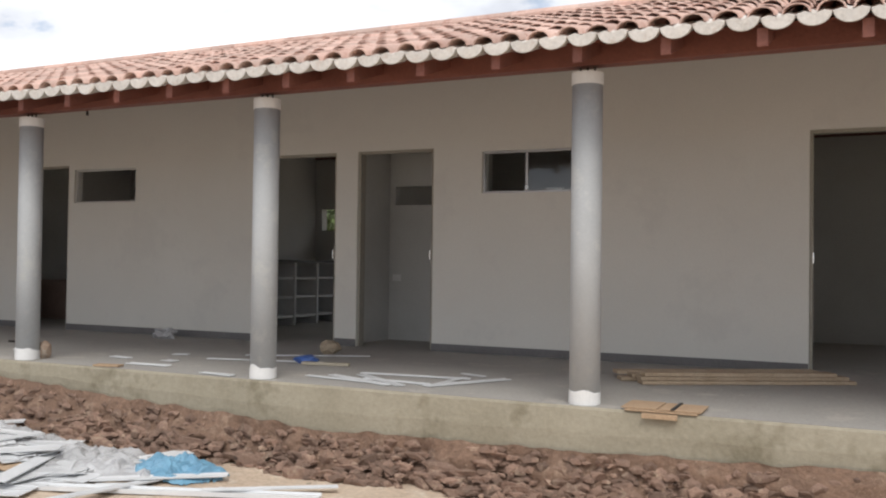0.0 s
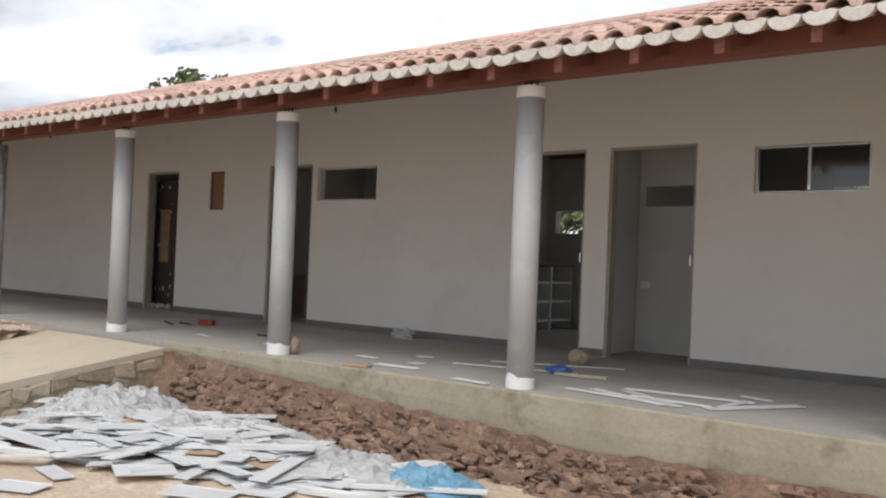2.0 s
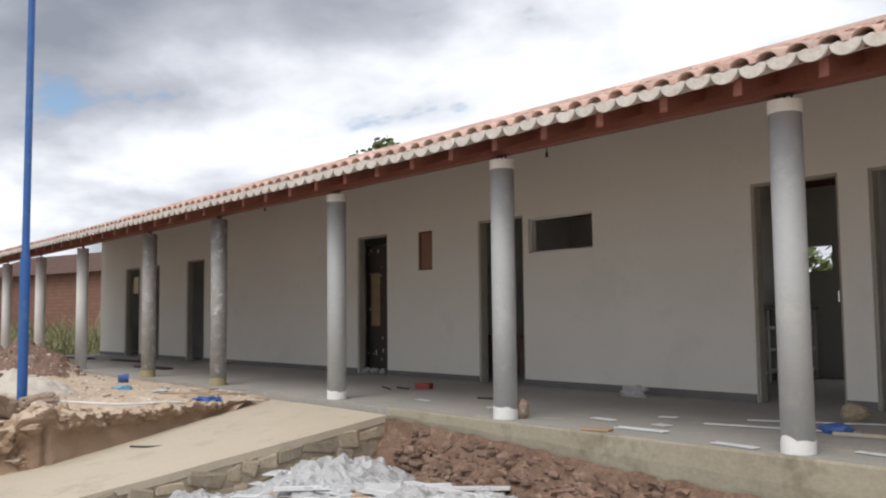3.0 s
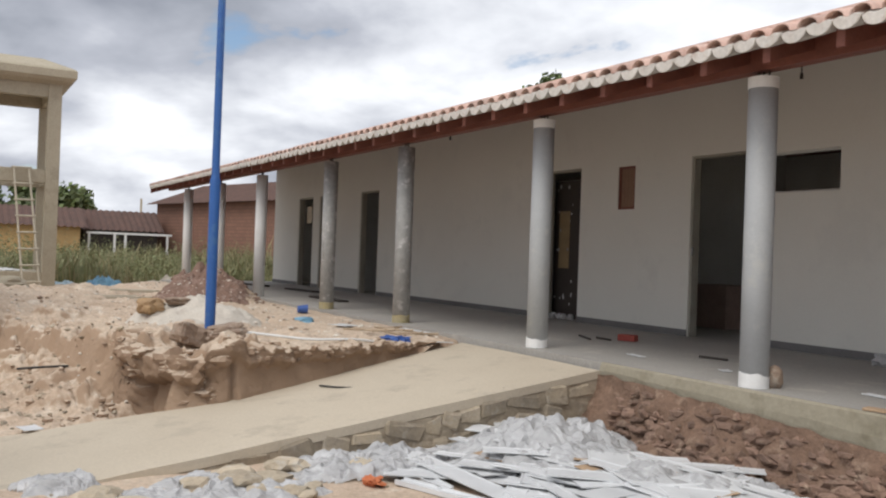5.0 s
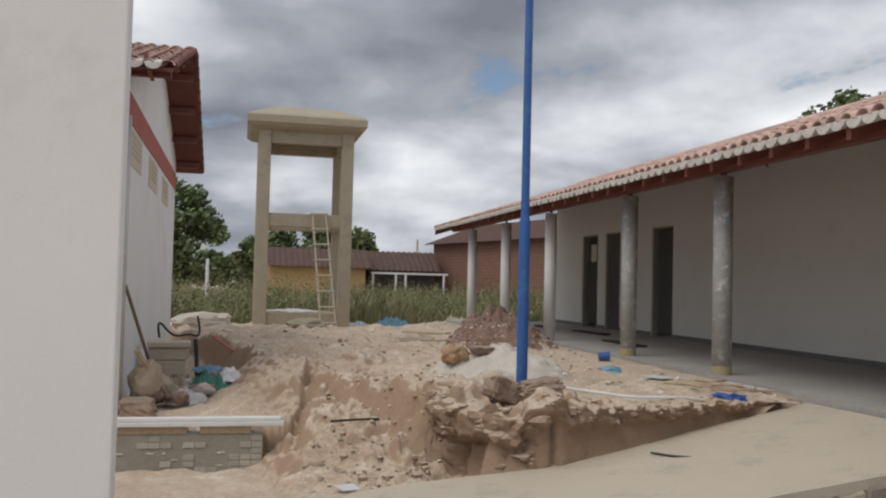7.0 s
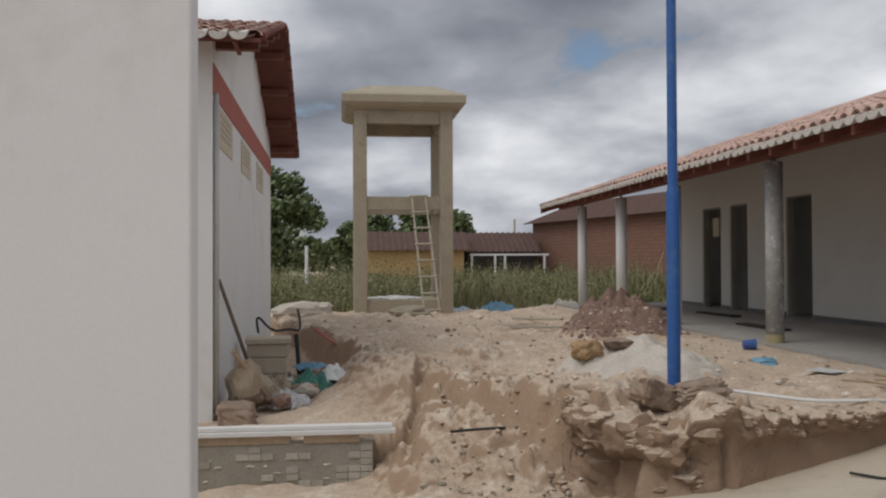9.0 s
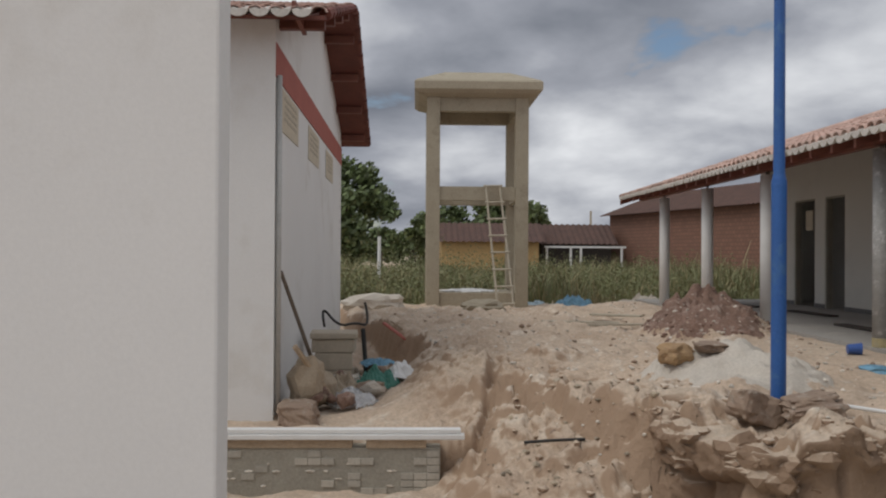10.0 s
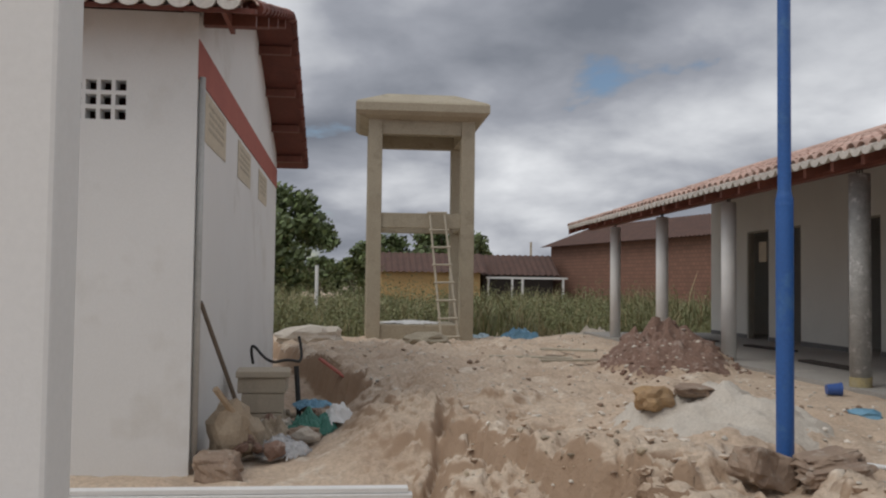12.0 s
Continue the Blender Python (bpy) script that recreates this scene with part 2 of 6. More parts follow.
M_YELLOW_BOARD = material("yellow stained board", (0.3, 0.22, 0.12), (0.22, 0.16, 0.09), 0.8, 6, 40, 0.2)


# ---- building blocks ----
def link_mesh(name, bm, mat, smooth=False):
    me = bpy.data.meshes.new(name)
    bm.normal_update()
    bm.to_mesh(me)
    bm.free()
    me.materials.append(mat)
    if smooth:
        me.polygons.foreach_set("use_smooth", [True] * len(me.polygons))
    return new(name, me)


def part(name, bm, mat, parent, label="", smooth=False):
    ob = link_mesh(name, bm, mat, smooth)
    ob.parent = parent
    if label:
        ob["label"] = label
    return ob


def thing(name, label, category, group="", kind="", at=(0, 0, 0)):
    ob = new(name)
    ob.location = at
    ob.empty_display_size = 0.2
    return tagged(ob, label, category, group, kind)


def box(bm, x0, y0, z0, x1, y1, z1, bevel=0.0, m=None):
    mat = Matrix.Translation(((x0 + x1) / 2, (y0 + y1) / 2, (z0 + z1) / 2)) @ Matrix.Diagonal((abs(x1 - x0), abs(y1 - y0), abs(z1 - z0), 1))
    out = bmesh.ops.create_cube(bm, size=1.0, matrix=(m @ mat) if m else mat)
    if bevel:
        edges = list({e for v in out["verts"] for e in v.link_edges})
        bmesh.ops.bevel(bm, geom=edges, offset=bevel, segments=2, affect="EDGES", profile=0.6)
    return bm


def boxed(*args, **kw):
    return box(bmesh.new(), *args, **kw)


def rod(bm, a, b, r0, r1=None, segs=10):
    a, b = Vector(a), Vector(b)
    d = b - a
    m = Matrix.Translation((a + b) / 2) @ d.to_track_quat("Z", "Y").to_matrix().to_4x4()
    bmesh.ops.create_cone(bm, cap_ends=True, segments=segs, radius1=r0, radius2=r0 if r1 is None else r1, depth=d.length, matrix=m)
    return bm


def lump(bm, centre, size, seed, rough=0.3, sub=2, freq=1.6, flat=None):
    """A rounded, uneven stone or heap."""
    out = bmesh.ops.create_icosphere(bm, subdivisions=sub, radius=1.0)
    off = Vector((seed * 7.31, seed * 3.17, seed * 1.93))
    for v in out["verts"]:
        d = 1 + rough * noise.noise(v.co * freq + off) + rough * 0.5 * noise.noise(v.co * freq * 2.7 + off)
        co = v.co * d
        if flat is not None and co.z < flat:
            co.z = flat
        v.co = Vector((co.x * size[0], co.y * size[1], co.z * size[2])) + Vector(centre)
    return bm


def smoothstep(a, b, x):
    t = min(1.0, max(0.0, (x - a) / (b - a)))
    return t * t * (3 - 2 * t)


def table(points, x):
    """Straight-line reading of a short table of (x, value), in falling order of x."""
    if x >= points[0][0]:
        return points[0][1]
    for (xa, va), (xb, vb) in zip(points, points[1:]):
        if x >= xb:
            return va + (vb - va) * (xa - x) / (xa - xb)
    return points[-1][1]


# ---- ground ----
EAST, WEST, FACADE, PORCH_EDGE = 7.0, -24.45, 8.93, 6.05
RAMP_EAST = -7.32
LIP = [(-8.4, 3.1), (-8.9, 3.0), (-9.6, 2.7), (-10.0, 2.5), (-11.3, 2.1), (-12.4, 1.9), (-14.5, 1.45), (-17.5, 0.75), (-23.0, -0.5), (-30.0, -2.0)]
RAMP_WEST = [(6.1, -9.6), (4.7, -9.3), (3.1, -8.9), (2.5, -9.05), (1.2, -9.2), (0.0, -9.3)]


def ramp_z(y):
    return max(-0.8, -0.06 - 0.14 * (6.1 - y)) if y < 6.1 else -0.06


def clods(p, f, h):
    """Lumps of different height with cracks between them."""
    d, at = noise.voronoi(p * f + 0.35 * noise.noise_vector(p * f * 0.8))
    return h * (noise.noise(at[0] * 3.71) - 0.75 * (1 - smoothstep(0.0, 0.22, d[1] - d[0])) + 0.35)


def ground_z(x, y):
    p = Vector((x, y, 0))
    n1, n2, n3 = noise.noise(p * 0.45), noise.noise(p * 1.3 + Vector((9, 2, 4))), noise.noise(p * 3.7 + Vector((1, 7, 3)))
    n4 = noise.noise(p * 9.0)
    # yard in front of the veranda
    yard = -0.62 - 0.08 * smoothstep(3.0, 0.0, y) + 0.03 * n2 + 0.012 * n3
    # high ground behind the ramp
    high = -0.03 - 0.012 * min(20.0, max(0.0, -9.0 - x)) + 0.06 * n1 + 0.12 * n2 + 0.08 * n3 + 0.035 * n4 + 0.02 * noise.noise(p * 17.0)
    high += 0.03 * math.exp(-((x + 9.9) / 1.3) ** 2 - ((y - 3.3) / 0.9) ** 2)
    high += 0.1 * math.exp(-((x + 20.5) / 1.5) ** 2 - ((y - 1.6) / 1.0) ** 2)
    high += (-0.035 + 0.012 * n3 - high) * smoothstep(4.7, 5.7, y) * (1 - smoothstep(-8.9, -8.4, x))
    # broken clods along the dug edge
    cut = abs(y - table(LIP, x))
    high += (0.05 * noise.noise(p * 4.6) + 0.05 * noise.noise(p * 7.7)) * math.exp(-(cut / 0.7) ** 2)
    # heap of reddish rubble, sand heap, trodden hollows
    r = math.hypot((x + 16.9) / 1.35, (y - 5.15) / 0.95)
    high += 0.6 * max(0.0, 1 - r) ** 0.95 * (1 + 0.35 * n3 + 0.25 * n4)
    r = math.hypot((x + 11.5) / 1.15, (y - 3.6) / 0.85)
    high += 0.24 * max(0.0, 1 - r) ** 0.8
    high += 0.06 * max(0.0, noise.noise(p * 2.1 + Vector((5, 5, 0)))) * (1 - smoothstep(4.5, 5.5, y))
    # gully between the high ground and the small building
    front = table([(-9.2, -0.74), (-10.4, -0.82), (-11.6, -0.98)], x) if x > -11.7 else -0.57
    behind = table([(-9.2, -0.72), (-10.2, -0.62), (-11.0, -0.5), (-11.6, -0.46), (-11.9, -0.6), (-12.6, -0.56)], x)
    behind += 0.34 * math.exp(-((x + 13.4) / 1.05) ** 2 - ((y - 1.3) / 0.6) ** 2)
    behind -= 0.22 * math.exp(-((x + 16.8) / 2.0) ** 2 - ((y - 0.3) / 0.35) ** 2)
    low = front + (behind - front) * (smoothstep(1.1, 1.65, y + 0.12 * n3 + 0.08 * n4) if x > -11.7 else 1.0)
    low += 0.05 * n2 + 0.05 * n3 + 0.02 * n4
    lip = table(LIP, x) + 0.1 * n2 + 0.1 * n3 + 0.06 * n4
    lip += 0.2 * math.exp(-((x + 9.55) / 0.3) ** 2)
    crack = abs((y - 1.44) - (-11.2 - x) * 0.17 - 0.05 * n3) / 0.055
    # a short upright face over a rubbly slope between ramp and trench, a plain bank elsewhere
    shelf = 0.34 * smoothstep(-9.75, -10.1, x) * smoothstep(-13.0, -12.2, x)
    gentle = smoothstep(-15.8, -14.9, x) * smoothstep(-12.1, -12.7, x)
    west = low + (high - low) * (shelf * smoothstep(lip - 0.8, lip - 0.1, y) + (1 - shelf) * smoothstep(lip - 0.13 - 0.8 * gentle + 0.03 * n3, lip + 0.03, y))
    # cracked clods on the broken slope
    if -16.0 < x < -8.5 and abs(y - lip + 0.2) < 1.6:
        west += (clods(p, 2.3, 0.07) + clods(p, 5.3, 0.06) + clods(p, 10.0, 0.03) + 0.02 * noise.noise(p * 13)) * math.exp(-((y - lip + 0.15) / 0.75) ** 2) * smoothstep(-16.0, -14.0, x)
    if -13.6 < x < -10.6:
        west -= 0.15 * math.exp(-crack * crack) * smoothstep(-10.6, -11.0, x) * smoothstep(-13.6, -12.8, x)
    edge = table(RAMP_WEST, y) + 0.06 * n3 + 0.04 * n2 + 0.05 * n4 - 0.07
    if y > 2.2 and edge - 1.2 < x < edge:
        west += (clods(p, 3.1, 0.035) + clods(p, 7.0, 0.03)) * smoothstep(edge - 1.2, edge - 0.3, x) * smoothstep(5.8, 4.8, y)
        west -= 0.3 * math.exp(-((x + 9.35) / 0.2) ** 2 - ((y - 2.85) / 0.2) ** 2)
    z = west
    if x > edge - 0.22:
        under = ramp_z(y) - 0.05
        z = west + (under - west) * smoothstep(edge - 0.13, edge + 0.02, x)
    if x > RAMP_EAST - 0.25:
        z = z + (yard - z) * smoothstep(RAMP_EAST - 0.22, RAMP_EAST - 0.1, x)
    if y < 1.0 and x > -10.0:
        z = min(z, yard) if x > RAMP_EAST else z + (-0.8 - z) * smoothstep(1.0, 0.2, y) * smoothstep(-10.0, -9.0, x)
    # level ground under the building, flat fields beyond
    if y > PORCH_EDGE and x > WEST - 0.4:
        z = z + (-0.66 - z) * smoothstep(PORCH_EDGE + 0.02, PORCH_EDGE + 0.2, y)
    far = smoothstep(-24.0, -28.0, x)
    z = z + (-0.32 + 0.1 * n1 - z) * far
    if y < -1.5:
        z = z + (-0.6 - z) * smoothstep(-1.5, -4.0, y) * (1 - far)
    if y > 14 or x > 9:
        z = z + (-0.45 - z) * max(smoothstep(14, 18, y), smoothstep(9, 13, x))
    return z


def spread(a, b, step, reach):
    """Evenly spaced lines from a to b, then wider and wider out to +-reach."""
    inner = [a + (b - a) * i / round((b - a) / step) for i in range(round((b - a) / step) + 1)]
    left, right, d = [], [], step
    while inner[0] - sum(left, 0) > -reach:
        d *= 1.35
        left.append(d)
    d = step
    while inner[-1] + sum(right, 0) < reach:
        d *= 1.35
        right.append(d)
    lo, hi = [], []
    x = inner[0]
    for d in left:
        x -= d
        lo.append(x)
    x = inner[-1]
    for d in right:
        x += d
        hi.append(x)
    return lo[::-1] + inner + hi


def build_ground():
    def finer(line, a, b):
        return sorted(line + [(u + v) / 2 for u, v in zip(line, line[1:]) if a < u < b])

    xs, ys = finer(spread(-26.0, 2.0, 0.065, 1500), -13.8, -8.8), finer(spread(-0.9, 6.2, 0.055, 1500), 0.9, 3.6)
    verts = [(x, y, ground_z(x, y)) for y in ys for x in xs]
    w = len(xs)
    faces = [(j * w + i, j * w + i + 1, (j + 1) * w + i + 1, (j + 1) * w + i) for j in range(len(ys) - 1) for i in range(w - 1)]
    me = bpy.data.meshes.new("ground")
    me.from_pydata(verts, [], faces)
    me.polygons.foreach_set("use_smooth", [True] * len(me.polygons))
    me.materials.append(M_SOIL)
    return tagged(new("ground", me), "uneven sandy brown building-site soil, dug and eroded", "ground", kind="structure")


build_ground()


def build_ramp():
    ramp = thing("ramp", "sandy concrete ramp on rough stone footing, beside veranda", "ramp", kind="structure")
    bm = bmesh.new()
    n = 40
    rows = []
    for i in range(n + 1):
        y = 6.04 - (6.04 - 0.9) * i / n
        e, w = RAMP_EAST + 0.02 * noise.noise(Vector((0, y * 2, 0))), table(RAMP_WEST, y) + 0.03 * noise.noise(Vector((3, y * 3, 0))) - 0.05
        z = ramp_z(y)
        rows.append([bm.verts.new(c) for c in ((w, y, z), ((w * 2 + e) / 3, y, z + 0.008), ((w + e * 2) / 3, y, z + 0.006), (e, y, z), (e, y, z - 0.07), (w, y, z - 0.12))])
    for a, b in zip(rows, rows[1:]):
        for i in range(6):
            j = (i + 1) % 6
            bm.faces.new((a[i], a[j], b[j], b[i]))
    bm.faces.new(rows[0])
    bm.faces.new(rows[-1][::-1])
    bmesh.ops.recalc_face_normals(bm, faces=bm.faces)
    part("slab", bm, M_RAMP, ramp)
    bm = bmesh.new()
    for y0, y1 in ((6.03, 5.0), (5.0, 4.0), (4.0, 3.0), (3.0, 2.0)):
        a, b = ramp_z(y0) - 0.075, ramp_z(y1) - 0.075
        vs = [bm.verts.new(c) for c in ((RAMP_EAST - 0.006, y0, a), (RAMP_EAST - 0.006, y1, b), (RAMP_EAST - 0.006, y1, -0.9), (RAMP_EAST - 0.006, y0, -0.9), (RAMP_EAST - 0.3, y0, a), (RAMP_EAST - 0.3, y1, b), (RAMP_EAST - 0.3, y1, -0.9), (RAMP_EAST - 0.3, y0, -0.9))]
        for f in ((0, 1, 2, 3), (4, 7, 6, 5), (0, 4, 5, 1), (3, 2, 6, 7)):
            bm.faces.new([vs[i] for i in f])
    bmesh.ops.recalc_face_normals(bm, faces=bm.faces)
    part("footing", bm, M_MORTAR, ramp, "crumbly mortar core")
    return ramp


RAMP = build_ramp()


# ---- long building ----
DOORS = [(0.79, 1.7), (-3.89, -2.95), (-5.07, -4.17), (-9.2, -8.33), (-12.14, -11.32), (-18.85, -17.95), (-21.2, -20.4), (-22.6, -21.65)]
DOOR_TOP = 2.18
WINDOWS = [(-2.39, -1.38, 1.68, 2.12), (-8.23, -7.16, 1.68, 2.12), (-10.53, -10.2, 1.57, 2.14)]


def pierced(bm, along, lo, hi, z0, z1, t0, t1, holes):
    """A wall along 'x' or 'y' from lo to hi, between z0 and z1 and thickness lines t0, t1, with holes (a, b, za, zb)."""
    us = sorted({lo, hi, *[h[0] for h in holes], *[h[1] for h in holes]})
    vs = sorted({z0, z1, *[h[2] for h in holes], *[h[3] for h in holes]})
    us, vs = [u for u in us if lo <= u <= hi], [v for v in vs if z0 <= v <= z1]
    solid = lambda i, j: 0 <= i < len(us) - 1 and 0 <= j < len(vs) - 1 and not any(h[0] < (us[i] + us[i + 1]) / 2 < h[1] and h[2] < (vs[j] + vs[j + 1]) / 2 < h[3] for h in holes)
    at = (lambda u, t, z: (u, t, z)) if along == "x" else (lambda u, t, z: (t, u, z))
    cache = {}

    def v(u, t, z):
        key = (u, t, z)
        if key not in cache:
            cache[key] = bm.verts.new(at(u, t, z))
        return cache[key]

    for i in range(len(us) - 1):
        for j in range(len(vs) - 1):
            if not solid(i, j):
                continue
            a, b, c, d = us[i], us[i + 1], vs[j], vs[j + 1]
            bm.faces.new((v(a, t0, c), v(b, t0, c), v(b, t0, d), v(a, t0, d)))
            bm.faces.new((v(a, t1, c), v(a, t1, d), v(b, t1, d), v(b, t1, c)))
            for di, dj, pa, pb in ((-1, 0, (a, c), (a, d)), (1, 0, (b, d), (b, c)), (0, -1, (b, c), (a, c)), (0, 1, (a, d), (b, d))):
                if not solid(i + di, j + dj):
                    bm.faces.new((v(pa[0], t0, pa[1]), v(pb[0], t0, pb[1]), v(pb[0], t1, pb[1]), v(pa[0], t1, pa[1])))
    bmesh.ops.recalc_face_normals(bm, faces=bm.faces)
    return bm


holes = [(a, b, -1, DOOR_TOP) for a, b in DOORS] + [tuple(w) for w in WINDOWS]
holes = [(a, b, max(0.0, c), d) for a, b, c, d in holes]
wall = link_mesh("wall_south", pierced(bmesh.new(), "x", WEST, EAST, 0.0, 3.34, FACADE, FACADE + 0.15, holes), M_WALL)
tagged(wall, "long cream-painted wall with open doorways and high windows", "wall", kind="structure")
wall = link_mesh("wall_west", pierced(bmesh.new(), "y", FACADE + 0.15, 12.6, 0.0, 3.3, WEST, WEST + 0.15, []), M_WALL)
tagged(wall, "cream-painted end wall of long building", "wall", kind="structure")
wall = link_mesh("wall_east", pierced(bmesh.new(), "y", FACADE + 0.15, 12.6, 0.0, 3.3, EAST - 0.15, EAST, []), M_WALL)
tagged(wall, "cream-painted far end wall of long building", "wall", kind="structure")
# rear openings, mostly out of sight, added so sky light brightens the rooms
back_holes = [(2.3, 6.5, 0.4, 2.5), (-2.4, -0.6, 1.0, 2.1), (-6.72, -6.12, 1.45, 1.8), (-6.0, -4.25, 0.3, 2.6), (-9.2, -7.1, 0.9, 2.2), (-13.2, -12.2, 1.1, 2.0), (-19.0, -17.6, 1.0, 2.0), (-21.2, -20.2, 1.1, 2.0), (-24.0, -23.0, 1.0, 2.0)]
wall = link_mesh("wall_north", pierced(bmesh.new(), "x", WEST, EAST, 0.0, 3.3, 12.6, 12.75, back_holes), M_INSIDE)
tagged(wall, "grey plastered rear wall with openings added to brighten rooms", "wall", kind="structure")
for i, (x, y1, hs) in enumerate([(-0.2, 12.6, []), (-4.12, 12.6, []), (-6.9, 12.6, []), (-10.9, 12.6, []), (-13.6, 12.6, []), (-17.2, 12.6, []), (-19.8, 12.6, []), (-21.45, 12.6, [])]):
    p = link_mesh("partition_%d" % (i + 1), pierced(bmesh.new(), "y", FACADE + 0.15, y1, 0.0, 3.2, x - 0.06, x + 0.06, hs), M_INSIDE)
    tagged(p, "grey plastered inside partition wall", "wall", kind="structure")
p = link_mesh("partition_9", pierced(bmesh.new(), "x", -4.055, -2.75, 0.0, 3.2, 10.0, 10.12, [(-3.98, -2.85, 1.65, 1.88)]), M_INSIDE)
tagged(p, "grey plastered inside wall with a small high opening", "wall", kind="structure")
ceil = link_mesh("ceiling", boxed(WEST + 0.16, FACADE + 0.16, 2.72, EAST - 0.16, 12.59, 2.78), M_INSIDE)
tagged(ceil, "plain grey room ceiling", "ceiling", kind="structure")

floor = link_mesh("floor", boxed(WEST - 0.3, 6.07, -0.7, EAST + 0.3, 12.9, -0.0), M_FLOOR)
tagged(floor, "dusty grey cement veranda and room floor", "floor", kind="structure")


def build_edge():
    """The stained concrete band along the front of the veranda, uneven at its foot."""
    bm = bmesh.new()
    n, rows = 170, []
    for i in range(n + 1):
        x = EAST - (EAST - RAMP_EAST) * i / n
        drop = table([(7.0, -0.27), (1.2, -0.28), (-0.6, -0.33), (-2.4, -0.37), (-4.5, -0.28), (-6.0, -0.19), (-7.45, -0.13)], x)
        drop += 0.035 * noise.noise(Vector((x * 2.2, 0, 0))) + 0.02 * noise.noise(Vector((x * 7, 5, 0)))
        front = PORCH_EDGE + 0.012 * noise.noise(Vector((x * 3, 2, 0)))
        rows.append([bm.verts.new(c) for c in ((x, 6.075, 0.004), (x, front + 0.015, 0.004), (x, front, -0.012), (x, front - 0.012, drop * 0.5), (x, front - 0.004, drop), (x, 6.075, drop - 0.02))])
    for a, b in zip(rows, rows[1:]):
        for k in range(5):
            bm.faces.new((a[k], a[k + 1], b[k + 1], b[k]))
    bmesh.ops.recalc_face_normals(bm, faces=bm.faces)
    ob = link_mesh("veranda_edge", bm, M_KERB)
    return tagged(ob, "stained crumbling concrete edge of raised veranda", "edge", kind="structure")


build_edge()


def build_skirts():
    spans, x = [], EAST
    for a, b in sorted(DOORS, reverse=True):
        spans.append((b, x))
        x = a
    spans.append((WEST, x))
    ob = thing("baseboard", "dark grey painted strip along foot of wall", "baseboard", kind="structure")
    for a, b in spans:
        part("strip", boxed(a + 0.002, FACADE - 0.012, 0.003, b - 0.002, FACADE - 0.001, 0.085, 0.003), M_SKIRT, ob)


build_skirts()
COLUMNS = [2.16, -0.49, -3.14, -5.81, -8.49, -11.45, -13.95, -17.25, -20.0, -22.77]
COLUMN_TOP = 2.235


def tube(bm, x, y, z0, z1, r, segs=28, jag=0.0, seed=0):
    ring0, ring1 = [], []
    for i in range(segs):
        a = 2 * math.pi * i / segs
        c, s = math.cos(a), math.sin(a)
        ring0.append(bm.verts.new((x + r * c, y + r * s, z0)))
        ring1.append(bm.verts.new((x + r * c, y + r * s, z1 + jag * noise.noise(Vector((c * 1.1, s * 1.1, seed * 3.3))))))
    for i in range(segs):
        j = (i + 1) % segs
        bm.faces.new((ring0[i], ring0[j], ring1[j], ring1[i]))
    bm.faces.new(ring1)
    bm.faces.new(ring0[::-1])
    return bm


def build_column(i, x):
    wrapped, plain = i in (5, 6), i >= 7
    if wrapped:
        label = "veranda column wrapped in torn grey plastic, yellow-stained foot"
    elif plain:
        label = "smooth whitish round veranda column standing on floor edge"
    else:
        label = "smooth pale grey round veranda column with white-painted ends"
    col = thing("column", label, "column", "veranda columns", at=(x, 6.21, 0))
    part("shaft", tube(bmesh.new(), 0, 0, 0.002, COLUMN_TOP, 0.104 if not wrapped else 0.108), M_WRAP if wrapped else (M_WHITE if plain else M_COLUMN), col, smooth=False)
    for p in col.children:
        p.data.polygons.foreach_set("use_smooth", [len(f.vertices) == 4 for f in p.data.polygons])
    if wrapped:
        part("base", tube(bmesh.new(), 0, 0, 0.002, 0.1, 0.112, jag=0.04, seed=i), M_YELLOWED, col, "yellow-stained foot")
    elif not plain:
        part("base", tube(bmesh.new(), 0, 0, 0.002, 0.095, 0.1075, jag=0.05, seed=i), M_WHITE, col, "uneven white-painted foot")
        part("cap", tube(bmesh.new(), 0, 0, COLUMN_TOP - 0.075, COLUMN_TOP + 0.006, 0.109), M_WHITE, col, "white mortar cap")
    for dx in (-0.05, 0.0, 0.05):
        part("bolt", rod(bmesh.new(), (dx, 0, COLUMN_TOP - 0.02), (dx, 0, COLUMN_TOP + 0.09), 0.008, segs=6), M_DARK, col, "dark steel bar")


for i, x in enumerate(COLUMNS):
    build_column(i, x)

# roof: a slope towards the yard and one to the rear
EAVE_Y, EAVE_Z, SLOPE, RIDGE_Y = 5.66, 2.345, 0.33, 9.6
ROOF_WEST, ROOF_EAST = -24.7, 7.3
roof_z = lambda y: EAVE_Z + SLOPE * ((y - EAVE_Y) if y <= RIDGE_Y else (2 * RIDGE_Y - EAVE_Y - y))
ROOF = thing("roof", "clay-tiled pitched roof on red-brown timbers with white eave edge", "roof", kind="structure")


def slope_box(bm, x0, x1, y0, y1, lo, hi):
    """A board that follows the slope of the roof between y0 and y1, lo to hi above it."""
    vs = [bm.verts.new((x, y, roof_z(y) + d)) for x in (x0, x1) for y in (y0, y1) for d in (lo, hi)]
    for f in ((0, 1, 3, 2), (4, 6, 7, 5), (0, 4, 5, 1), (2, 3, 7, 6), (0, 2, 6, 4), (1, 5, 7, 3)):
        bm.faces.new([vs[i] for i in f])
    bmesh.ops.recalc_face_normals(bm, faces=bm.faces)
    return bm


